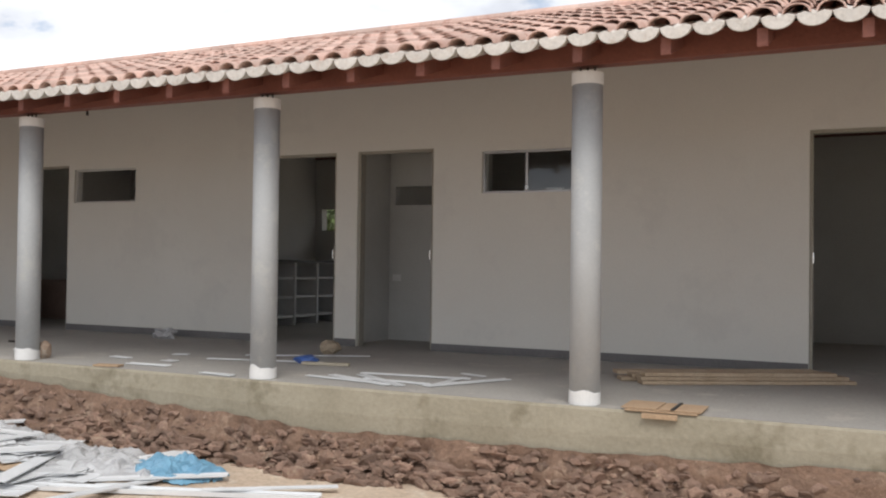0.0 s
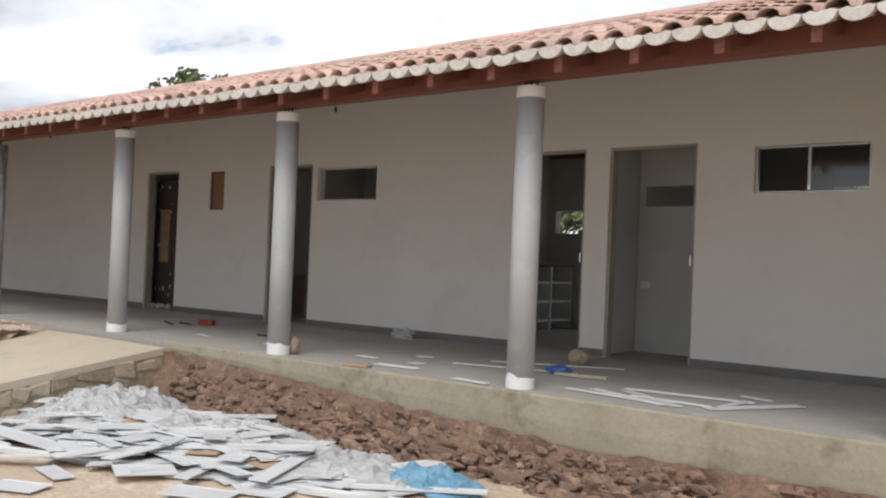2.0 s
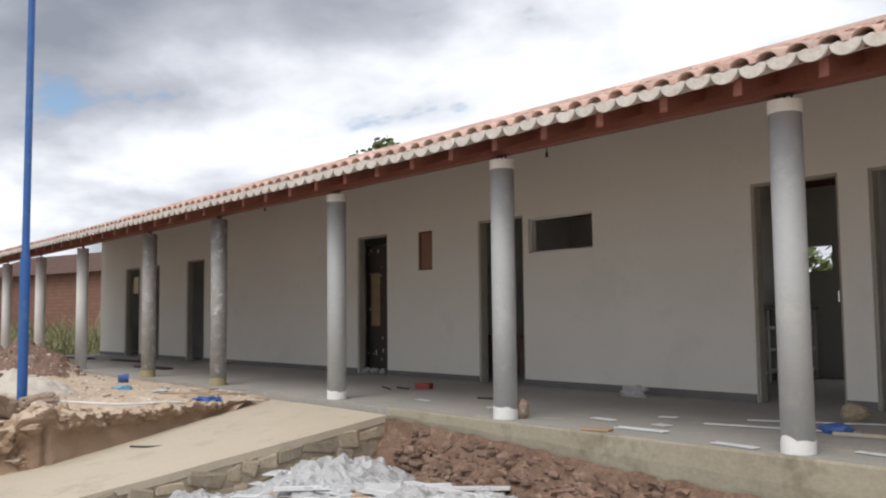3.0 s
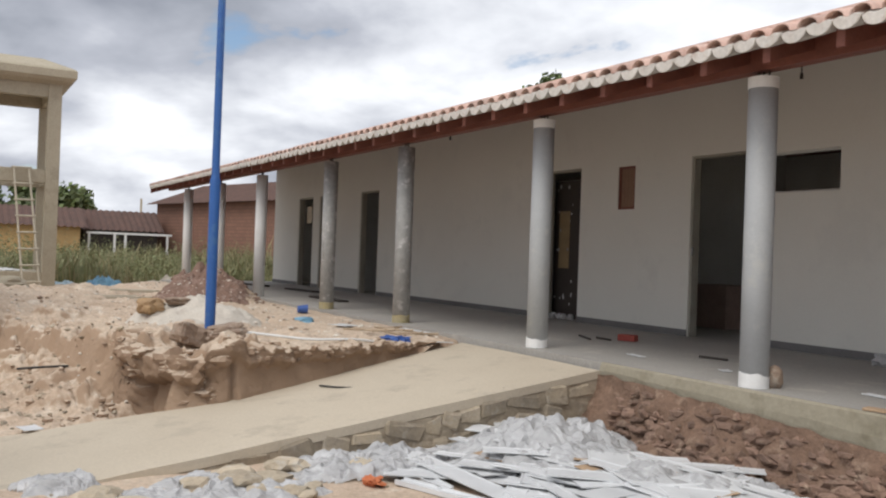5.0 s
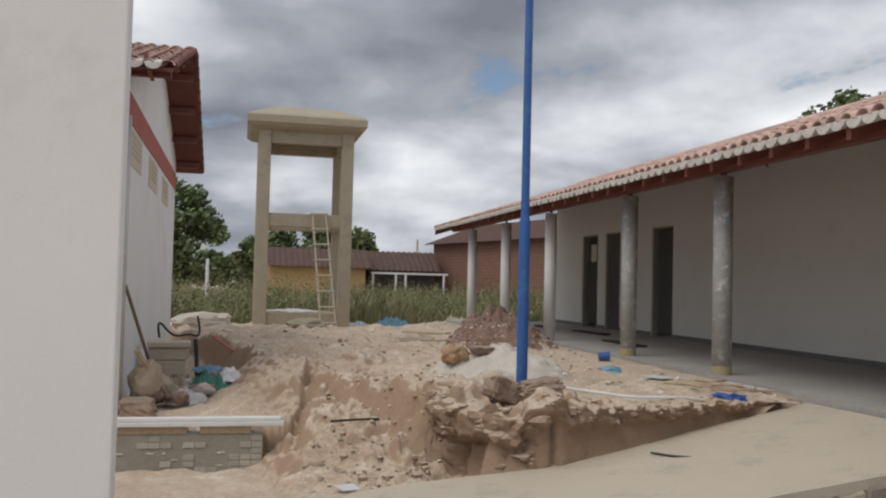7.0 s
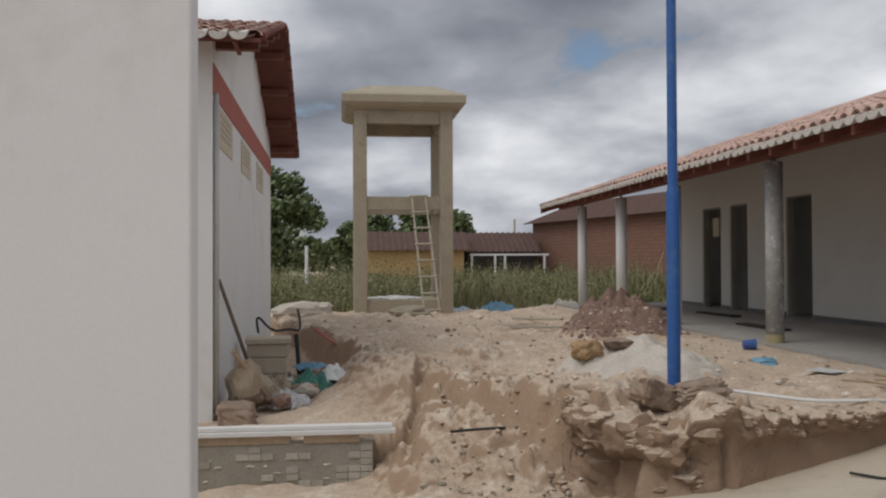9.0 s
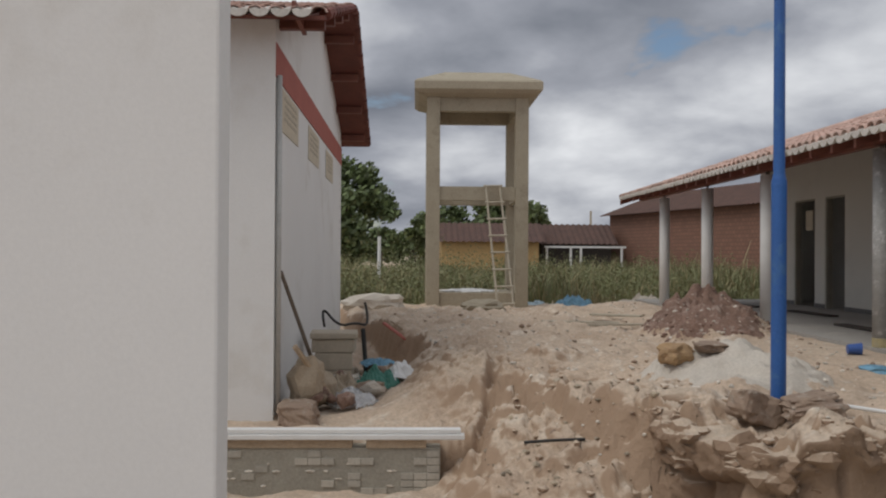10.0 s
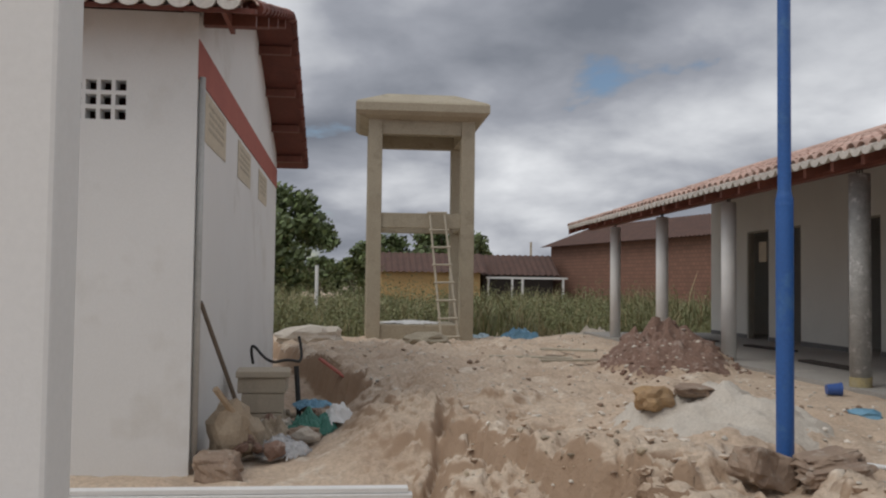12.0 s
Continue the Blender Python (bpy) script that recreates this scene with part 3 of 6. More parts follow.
part("deck", slope_box(bmesh.new(), ROOF_WEST, ROOF_EAST, EAVE_Y + 0.1, RIDGE_Y, -0.045, -0.03), M_TILE_SHADED, ROOF, "clay underside, colour darkened for shade")
part("deck", slope_box(bmesh.new(), ROOF_WEST, ROOF_EAST, RIDGE_Y, 2 * RIDGE_Y - EAVE_Y, -0.045, 0.03), M_TILE_SHADED, ROOF)
x = ROOF_WEST + 0.05
while x < ROOF_EAST - 0.1:
    part("rafter", slope_box(bmesh.new(), x, x + 0.06, EAVE_Y + 0.06, 8.84, -0.155, -0.047), M_BEAM, ROOF)
    x += 0.55
part("beam", boxed(ROOF_WEST, 6.15, 2.285, ROOF_EAST, 6.27, 2.45, 0.006), M_BEAM, ROOF)
part("fascia", slope_box(bmesh.new(), ROOF_WEST - 0.03, ROOF_WEST - 0.001, EAVE_Y + 0.05, RIDGE_Y, -0.17, 0.02), M_BEAM, ROOF)
PITCH = 0.19


# ---- openings: frames, shutters, fittings ----
def frame_thing(name, label, a, b, z0, z1, w, depth0, depth1, mat, category):
    """A thin frame set into the facade opening between a and b."""
    t = thing(name, label, category, kind="structure", at=(0, 0, 0))
    part("jamb", boxed(a + 0.001, FACADE + depth0, z0, a + w, FACADE + depth1, z1, 0.003), mat, t)
    part("jamb", boxed(b - w, FACADE + depth0, z0, b - 0.001, FACADE + depth1, z1, 0.003), mat, t)
    part("head", boxed(a + w, FACADE + depth0, z1 - w, b - w, FACADE + depth1, z1 - 0.001, 0.003), mat, t)
    return t


for i, (a, b) in enumerate(DOORS):
    d = frame_thing("door_%d" % (i + 1), "open doorway with thin grey-painted frame", a, b, 0.004, DOOR_TOP, 0.03, 0.02, 0.13, M_GROUT, "doorway")
    if i in (0, 1, 2, 3):
        side = b - 0.034 if i in (1, 2) else a + 0.034
        part("strike_plate", boxed(side - 0.006, FACADE - 0.004, 0.98, side + 0.006, FACADE + 0.03, 1.08, 0.002), M_CHROME, d, "bright metal lock plate")

# sliding window with two panes
a, b, z0, z1 = WINDOWS[0]
w = frame_thing("window_1", "high sliding window with thin aluminium frame, half open", a, b, z0, z1, 0.022, 0.03, 0.08, M_METAL, "window")
part("window_sill", boxed(a + 0.022, FACADE + 0.03, z0 + 0.001, b - 0.022, FACADE + 0.08, z0 + 0.022, 0.003), M_METAL, w)
mid_x = (a + b) / 2 - 0.02
part("mullion", boxed(mid_x - 0.014, FACADE + 0.035, z0 + 0.023, mid_x + 0.014, FACADE + 0.065, z1 - 0.023, 0.003), M_METAL, w)
pane = part("pane", boxed(mid_x + 0.015, FACADE + 0.048, z0 + 0.024, b - 0.023, FACADE + 0.053, z1 - 0.024), M_GLASS, w, "clear glass pane")
pane.visible_shadow = False
latch = part("latch", boxed(mid_x - 0.01, FACADE + 0.02, z0 + 0.03, mid_x + 0.016, FACADE + 0.034, z0 + 0.07, 0.003), M_CHROME, w)
a, b, z0, z1 = WINDOWS[1]
w = frame_thing("window_2", "high empty window opening into a dark room", a, b, z0, z1, 0.02, 0.04, 0.12, M_INSIDE, "window")
part("window_sill", boxed(a + 0.02, FACADE + 0.04, z0 + 0.001, b - 0.02, FACADE + 0.12, z0 + 0.02, 0.003), M_INSIDE, w)
a, b, z0, z1 = WINDOWS[2]
w = frame_thing("window_3", "small upright window closed by a brown wooden shutter", a, b, z0, z1, 0.03, 0.01, 0.08, M_BEAM, "window")
part("window_sill", boxed(a + 0.03, FACADE + 0.01, z0 + 0.001, b - 0.03, FACADE + 0.08, z0 + 0.03, 0.003), M_BEAM, w)
for k in range(4):
    s = (b - a - 0.064) / 4
    part("slat", boxed(a + 0.032 + k * s, FACADE + 0.03, z0 + 0.032, a + 0.032 + (k + 1) * s - 0.004, FACADE + 0.055, z1 - 0.032, 0.004), M_SHUTTER, w)


def hook(x, z):
    h = thing("lamp_hook", "small dark lamp hook under veranda beam", "hook", at=(x, 7.6, z))
    part("stem", rod(bmesh.new(), (0, 0, -0.02), (0, 0, 0.34), 0.006, segs=8), M_DARK, h)
    part("socket", rod(bmesh.new(), (0, 0, -0.06), (0, 0, -0.01), 0.017, 0.013, segs=10), M_DARK, h)


for x, z in ((-6.6, 2.6), (-12.77, 2.65)):
    hook(x, z)

# ---- white mortared eave and roof tiles ----


def eave_piece():
    """One scallop of the eave: a filled channel tile, hanging down between two cover tiles."""
    bm = bmesh.new()
    prof = [(0.094 * math.cos(math.pi + math.pi * i / 10), 0.074 * math.sin(math.pi + math.pi * i / 10)) for i in range(11)]
    prof += [(0.05, 0.012), (0.0, -0.004), (-0.05, 0.012)]
    rows = [[bm.verts.new((x, u, z + SLOPE * u - 0.0)) for x, z in prof] for u in (0.0, 0.006, 0.3)]
    for v in rows[0]:
        v.co.x *= 0.94
        v.co.z *= 0.94
    n = len(prof)
    for r, s in zip(rows, rows[1:]):
        for i in range(n):
            j = (i + 1) % n
            bm.faces.new((r[i], s[i], s[j], r[j]))
    bm.faces.new(rows[0])
    bm.faces.new(rows[-1][::-1])
    bmesh.ops.recalc_face_normals(bm, faces=bm.faces)
    return bm


def tile_coords(r0, r1, length, lift0, lift1, up, segs=6, thick=0.012):
    """Corner points and faces of one half-round tile: r0 at its lower end, r1 at its upper one; up = 1 cover, -1 channel."""
    verts, faces = [], []
    for u, r, lift in ((0.0, r0, lift0), (length, r1, lift1)):
        for rad in (r, r - thick):
            for i in range(segs + 1):
                a = math.pi * i / segs
                verts.append((rad * math.cos(a), u, lift + up * rad * math.sin(a) * 0.75))
    k = segs + 1
    for i in range(segs):
        faces += [(i, i + 1, 2 * k + i + 1, 2 * k + i), (i, k + i, k + i + 1, i + 1)]
        if up > 0:
            faces.append((k + i, 3 * k + i, 3 * k + i + 1, k + i + 1))
    return verts, faces


COVER = tile_coords(0.08, 0.068, 0.42, 0.02, 0.0, 1)
CHANNEL = tile_coords(0.08, 0.09, 0.42, 0.035, 0.02, -1, 4)


def tile_mesh(name, coords, mat):
    me = bpy.data.meshes.new(name)
    me.from_pydata([(x, y, z + SLOPE * y) for x, y, z in coords[0]], [], coords[1])
    me.polygons.foreach_set("use_smooth", [True] * len(me.polygons))
    me.materials.append(mat)
    return me


def joined_tiles(name, places, mat, parent, label, turn=None, slope=SLOPE):
    verts, faces = [], []
    for coords, (px, py, pz) in places:
        base = len(verts)
        jx, jz = random.uniform(-0.008, 0.008), random.uniform(-0.004, 0.008)
        for x, y, z in coords[0]:
            p = (px + x + jx, py + y, pz + z + slope * y + jz)
            verts.append(turn @ Vector(p) if turn else p)
        faces += [tuple(base + i for i in f) for f in coords[1]]
    me = bpy.data.meshes.new(name)
    me.from_pydata(verts, [], faces)
    me.polygons.foreach_set("use_smooth", [True] * len(me.polygons))
    me.materials.append(mat)
    ob = new(name, me)
    ob.parent = parent
    ob["label"], ob["kind"] = label, "stuff"
    return ob




# ---- earth bank under the veranda edge ----
def bank_line(x):
    return table([(7.0, -0.29), (1.2, -0.3), (-0.6, -0.35), (-2.4, -0.39), (-4.5, -0.3), (-6.0, -0.21), (-7.45, -0.15)], x)


def build_bank():
    bm = bmesh.new()
    nx, ny = 430, 18
    rows = []
    for i in range(nx + 1):
        x = EAST - (EAST - RAMP_EAST + 0.1) * i / nx
        top, reach = bank_line(x) + 0.07, 0.23 + 0.12 * noise.noise(Vector((x * 0.9, 4, 0))) + 0.1 * smoothstep(-3, -7, x)
        row = []
        for j in range(ny + 1):
            t = j / ny
            p = Vector((x * 3.2, t * 3.0, 1.7))
            out = 0.075 * noise.noise(p) + 0.05 * noise.noise(p * 2.6) + 0.03 * noise.noise(p * 6) + 0.022 * abs(noise.noise(p * 12)) + 0.015 * noise.noise(p * 22)
            y = PORCH_EDGE - 0.03 - reach * t ** 1.25 - out * math.sin(math.pi * min(1, t * 1.1)) ** 0.5 * (1 if t > 0.05 else 0)
            z = top + (-0.72 - top) * t ** 0.8 + 0.03 * noise.noise(p * 1.9)
            row.append(bm.verts.new((x, y, z)))
        rows.append(row)
    for a, b in zip(rows, rows[1:]):
        for k in range(ny):
            bm.faces.new((a[k], a[k + 1], b[k + 1], b[k]))
    bmesh.ops.recalc_face_normals(bm, faces=bm.faces)
    ob = link_mesh("earth_bank", bm, M_BANK, smooth=True)
    tagged(ob, "eroded red-brown earth bank with rough foundation stones below veranda", "bank", kind="structure")
    return ob


BANK = build_bank()


def stone_mesh(seed, size, mat, name="stone", rough=0.35, sub=1):
    me = bpy.data.meshes.new(name)
    bm = lump(bmesh.new(), (0, 0, 0), size, seed, rough, sub, 1.3)
    bm.to_mesh(me)
    bm.free()
    me.materials.append(mat)
    return me


rng = random.Random(4)
kinds = [stone_mesh(k, (0.09 + 0.03 * (k % 3), 0.05, 0.04 + 0.012 * (k % 4)), M_DARKSTONE, rough=0.9) for k in range(8)]
for k in range(290):
    x = rng.uniform(-6.6, 1.6)
    t = rng.uniform(0.1, 1.0)
    top = bank_line(x)
    s = 0.45 + 0.6 * rng.random() ** 1.5
    ob = new("stone", kinds[k % 8])
    ob.parent = BANK
    ob.matrix_local = Matrix.LocRotScale((x, PORCH_EDGE - 0.01 - 0.26 * t ** 1.25 + rng.uniform(-0.02, 0.03), top + 0.01 + (-0.62 - top) * t ** 0.8), Euler((rng.uniform(-0.3, 0.3), rng.uniform(-0.25, 0.25), rng.uniform(-0.5, 0.5))), (s * 1.15, s, s))





def bank_rubble():
    """Small broken stones and crumbs that fill the bank between the larger stones."""
    rr, bm = random.Random(6), bmesh.new()
    for k in range(1500):
        x, t = rr.uniform(-7.0, 2.6), rr.random()
        top = bank_line(x)
        r = 0.012 + 0.034 * rr.random() ** 1.6
        lump(bm, (x, PORCH_EDGE - 0.03 - 0.27 * t ** 1.25 + rr.uniform(-0.03, 0.02), top + 0.03 + (-0.66 - top) * t ** 0.8), (r * rr.uniform(1.0, 2.0), r, r * rr.uniform(0.6, 1.0)), k * 0.43, 0.8, 1, 1.3)
    ob = part("rubble", bm, M_DARKSTONE, BANK, "small broken brown stones")
    ob["kind"] = "stuff"


bank_rubble()


# ---- cut face of the high ground beside ramp and gully ----
def build_cut():
    line = [Vector(c) for c in ((-9.66, 5.75), (-9.42, 4.9), (-9.2, 4.2), (-8.98, 3.35), (-9.04, 3.02), (-9.3, 2.76), (-9.6, 2.62), (-9.9, 2.6), (-10.2, 2.62))]
    pts = []
    for a, b in zip(line, line[1:]):
        n = max(2, int((b - a).length / 0.028))
        pts += [a + (b - a) * i / n for i in range(n)]
    bm = bmesh.new()
    rows, rowsn = [], 40
    for i, c in enumerate(pts):
        a, b = pts[max(0, i - 7)], pts[min(len(pts) - 1, i + 7)]
        d = (b - a).normalized()
        out = Vector((-d.y, d.x)) if (-d.y) > 0 else Vector((d.y, -d.x))
        if c.y < 3.0:
            out = Vector((out.x, -abs(out.y)))
        inner, outer = c - out * 0.4, c + out * 0.32
        top, foot = ground_z(inner.x, inner.y) + 0.015, (ground_z(outer.x, outer.y) if c.y < 2.65 else min(ground_z(outer.x, outer.y), ramp_z(c.y) - 0.02)) - 0.05
        fade = smoothstep(0, 18, i) * smoothstep(0, 18, len(pts) - 1 - i)
        foot = top + (foot - top) * max(0.1, fade)
        # the corner is a ragged outcrop, the side along the ramp a clean cut under a crumbling crust
        ragged = 1 - smoothstep(3.0, 3.3, c.y)
        row = []
        for j in range(rowsn + 1):
            t = j / rowsn
            if t < 0.22:
                k = t / 0.22
                reach, z = -0.32 + 0.4 * k, top - 0.03 * k * k
            else:
                k = (t - 0.22) / 0.78
                reach, z = 0.08 + 0.07 * k ** 2 - 0.05 * smoothstep(0.22, 0.34, k), top - 0.03 + (foot - top + 0.03) * k
                reach -= 0.36 * math.exp(-((c - Vector((-9.4, 2.72))).length / 0.24) ** 2) * smoothstep(0.3, 0.5, k) * (1 - 0.5 * smoothstep(0.8, 1.0, k))
            p = Vector((c.x * 2.6, c.y * 2.6, z * 3.4 + 5))
            crust = 1 - smoothstep(0.4, 0.5, t)
            rough = max(ragged, 0.16 + 0.84 * crust)
            lumpy = 0.05 * (0.35 + 0.65 * ragged) * noise.noise(p) + rough * (0.055 * noise.noise(p * 2.1) + 0.035 * noise.noise(p * 4.7) + 0.026 * noise.noise(p * 10) + 0.013 * noise.noise(p * 22))
            cell = noise.voronoi(p * 1.3)[0]
            lumpy -= 0.05 * ragged * (1 - smoothstep(0.0, 0.14, cell[1] - cell[0]))
            lumpy -= 0.06 * math.exp(-((c.y - 3.32 - 0.02 * noise.noise(p * 3)) / 0.022) ** 2) * smoothstep(0.3, 0.45, t)
            q = c + out * (reach + lumpy * min(1.0, t * 5))
            row.append(bm.verts.new((q.x, q.y, z + (0.6 * lumpy if t > 0.02 else -0.03) * (1 - 0.5 * t))))
        rows.append(row)
    for a, b in zip(rows, rows[1:]):
        for k in range(rowsn):
            bm.faces.new((a[k], a[k + 1], b[k + 1], b[k]))
    bmesh.ops.recalc_face_normals(bm, faces=bm.faces)
    rr = random.Random(15)
    crumbs, shared = bmesh.new(), [(c, [v.co.copy() for v in row]) for c, row in zip(pts, rows)]
    heart = Vector((-9.75, 3.2, -0.25))
    for k in range(330):
        c, row = shared[rr.randrange(20, len(shared) - 8)]
        outcrop = c.y < 3.2
        q = row[rr.randrange(5, 34 if outcrop else 16)]
        if (q - Vector((-9.4, 2.75, -0.5))).length < 0.3:
            continue
        r = (0.02 + 0.1 * rr.random() ** 2) if outcrop else (0.008 + 0.028 * rr.random() ** 2)
        lump(crumbs, q + (heart - q).normalized() * r * (0.55 if outcrop else 0.2), (r, r * rr.uniform(0.7, 1.3), r * rr.uniform(0.5, 0.85)), k * 0.61, 0.7, 2 if r > 0.035 else 1, 1.4)
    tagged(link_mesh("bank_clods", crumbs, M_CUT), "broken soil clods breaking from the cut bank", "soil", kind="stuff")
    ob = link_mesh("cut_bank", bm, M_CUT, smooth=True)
    return tagged(ob, "cut face of brown soil along the ramp, ragged at its corner", "bank", kind="structure")


build_cut()

# stones of the ramp's footing, in rough courses
rng = random.Random(9)
def hewn_mesh(seed):
    """A roughly squared stone with knocked-off edges."""
    rr = random.Random(seed)
    me = bpy.data.meshes.new("stone")
    bm = box(bmesh.new(), -0.06, -0.145, -0.074, 0.06, 0.145, 0.074)
    for v in bm.verts:
        v.co += Vector((rr.uniform(-0.012, 0.012), rr.uniform(-0.05, 0.03), rr.uniform(-0.035, 0.02)))
    bmesh.ops.bevel(bm, geom=list(bm.edges), offset=0.02, segments=1, affect="EDGES", profile=0.5)
    for v in bm.verts:
        v.co += Vector((rr.uniform(-0.006, 0.006), rr.uniform(-0.006, 0.006), rr.uniform(-0.006, 0.006)))
    bm.to_mesh(me)
    bm.free()
    me.materials.append(M_STONE)
    return me


kinds = [hewn_mesh(20 + k) for k in range(7)]
for course in range(4):
    y = 5.97
    while y > 2.2:
        w = rng.uniform(0.13, 0.34)
        z = ramp_z(y) - 0.15 - course * 0.155 + rng.uniform(-0.02, 0.02)
        if z > -0.68:
            ob = new("stone", kinds[rng.randrange(7)])
            ob.parent = RAMP
            ob.matrix_local = Matrix.LocRotScale((RAMP_EAST - 0.052 + rng.uniform(-0.014, 0.012), y - w / 2, z), Euler((rng.uniform(-0.2, 0.2), 0, rng.uniform(-0.1, 0.1))), (1, w / 0.29, rng.uniform(0.85, 1.1)))
        y -= w + 0.015


# ---- near white wall, small building, retaining wall ----
wall = link_mesh("near_wall", box(bmesh.new(), -7.13, -5.0, -1.0, -6.96, 0.31, 3.3, 0.012), M_WHITE_WALL)
tagged(wall, "plain white-painted wall end beside the yard", "wall", kind="structure")

HUT = thing("small_building", "white gabled outbuilding with faded red band and clay roof", "building", at=(-12.55, -0.4, 0))
HUT.rotation_euler = (0, 0, radians(0.65))
LONG, DEEP, H_SLOPE, H_EAVE, H_EAVE_Z = 8.6, 6.0, 0.29, 0.42, 3.18
H_RIDGE = -4.35
hut_z = lambda x: H_EAVE_Z + H_SLOPE * ((H_EAVE - x) if x >= H_RIDGE else (x - (2 * H_RIDGE - H_EAVE)))
vents = [(-0.655 - 0.118 * i, -0.568 - 0.118 * i, 2.33 + 0.12 * j, 2.417 + 0.12 * j) for i in range(4) for j in range(3)]
part("front_wall", pierced(bmesh.new(), "y", -DEEP, -0.0, -1.0, 3.24, -0.15, 0.0, vents), M_WHITE_WALL, HUT)
bm = bmesh.new()
outline = [(-0.152, -1.0), (-LONG, -1.0), (-LONG, hut_z(-LONG) - 0.05), (H_RIDGE, hut_z(H_RIDGE) - 0.05), (-0.152, hut_z(-0.152) - 0.05)]
fr, bk = [bm.verts.new((x, -0.003, z)) for x, z in outline], [bm.verts.new((x, -0.15, z)) for x, z in outline]
bm.faces.new(fr)
bm.faces.new(bk[::-1])
for i in range(5):
    bm.faces.new((fr[i], bk[i], bk[(i + 1) % 5], fr[(i + 1) % 5]))
bmesh.ops.recalc_face_normals(bm, faces=bm.faces)
part("gable_wall", bm, M_WHITE_WALL, HUT)
part("back_wall", boxed(-LONG, -DEEP, -1.0, -LONG + 0.15, -0.152, 3.2), M_WHITE_WALL, HUT)
part("side_wall", boxed(-LONG + 0.15, -DEEP, -1.0, -0.152, -DEEP + 0.15, 3.5), M_WHITE_WALL, HUT)
part("inner_floor", boxed(-LONG + 0.16, -DEEP + 0.16, -0.95, -0.16, -0.16, -0.45), M_GROUT, HUT)
part("band", boxed(-LONG + 0.01, 0.0, 2.7, -0.02, 0.008, 3.03, 0.002), M_STRIPE, HUT, "faded red painted band")
for x0, x1, z0, z1 in ((-1.78, -0.42, 2.24, 2.67), (-4.2, -2.85, 2.22, 2.65), (-6.6, -5.3, 2.2, 2.63)):
    sign = part("sign_panel", boxed(x0, 0.0, z0, x1, 0.006, z1, 0.002), M_SIGN, HUT, "faded beige painted panel")
    rr = random.Random(int(-x0 * 10))
    for k in range(5):
        bx0, zz = x0 + 0.12 + rr.uniform(0, 0.1), z1 - 0.06 - k * 0.07
        while bx0 < x1 - 0.25 and k < 4:
            w = rr.uniform(0.07, 0.2)
            part("bar", boxed(bx0, 0.0062, zz - 0.034, bx0 + w, 0.0085, zz), M_OLDWOOD, sign, "worn lettering bar")
            bx0 += w + 0.05
part("downpipe", rod(bmesh.new(), (-0.07, 0.03, -0.5), (-0.07, 0.03, 2.72), 0.028), M_PIPE, HUT, "grey plastic downpipe", smooth=True)
for a, b in ((H_EAVE, H_RIDGE), (H_RIDGE, 2 * H_RIDGE - H_EAVE)):
    bm = bmesh.new()
    vs = [bm.verts.new((x, y, hut_z(x) + d)) for x in (a, b) for y in (-DEEP - 0.5, 0.5) for d in (-0.05, -0.01)]
    for f in ((0, 1, 3, 2), (4, 6, 7, 5), (0, 4, 5, 1), (2, 3, 7, 6), (0, 2, 6, 4), (1, 5, 7, 3)):
        bm.faces.new([vs[i] for i in f])
    bmesh.ops.recalc_face_normals(bm, faces=bm.faces)
    part("roof_deck", bm, M_TILE_SHADED, HUT, "red clay underside, colour darkened for shade")
for k in range(8):
    x = -0.3 - k * 1.18
    part("purlin", boxed(x - 0.05, -0.6, hut_z(x) - 0.17, x + 0.05, 0.44, hut_z(x) - 0.055, 0.004), M_BEAM, HUT)
part("verge_board", boxed(H_EAVE - 0.9, 0.2, H_EAVE_Z + 0.03, H_EAVE - 0.02, 0.24, H_EAVE_Z + 0.13), M_BEAM, HUT)
places = []
turn = Matrix.Rotation(radians(90), 4, "Z")
for row in range(13):
    u = row * 0.36
    y = -DEEP - 0.4
    while y < 0.52:
        places.append((COVER, (y, -H_EAVE + u, H_EAVE_Z + 0.0 + H_SLOPE * u)))
        y += PITCH
back = Matrix.Translation((2 * H_RIDGE, 0, 0)) @ Matrix.Rotation(radians(-90), 4, "Z")
joined_tiles("roof_tiles", places, M_TILE, HUT, "weathered clay roof tiles", turn, H_SLOPE)
joined_tiles("roof_tiles", [(c, (-p[0], p[1], p[2])) for c, p in places], M_TILE, HUT, "weathered clay roof tiles", back, H_SLOPE)
em = eave_piece()
for v in em.verts:
    v.co = turn @ (v.co * 0.95)
eave_me = bpy.data.meshes.new("eave_tile")
em.to_mesh(eave_me)
em.free()
eave_me.materials.append(M_EAVE)
for k in range(16):
    ob = new("eave_tile", eave_me)
    ob.parent = HUT
    ob.location = (H_EAVE + 0.05, 0.3 - k * PITCH, H_EAVE_Z + 0.03)
# tiles hang along the verge, seen from below
for k in range(24):
    x = H_EAVE - 0.2 - k * 0.39
    part("verge_tile", rod(bmesh.new(), (x, 0.49, hut_z(x) - 0.005), (x - 0.4, 0.49, hut_z(x - 0.4) + 0.01), 0.06, 0.05, 8), M_TILE_SHADED, HUT)


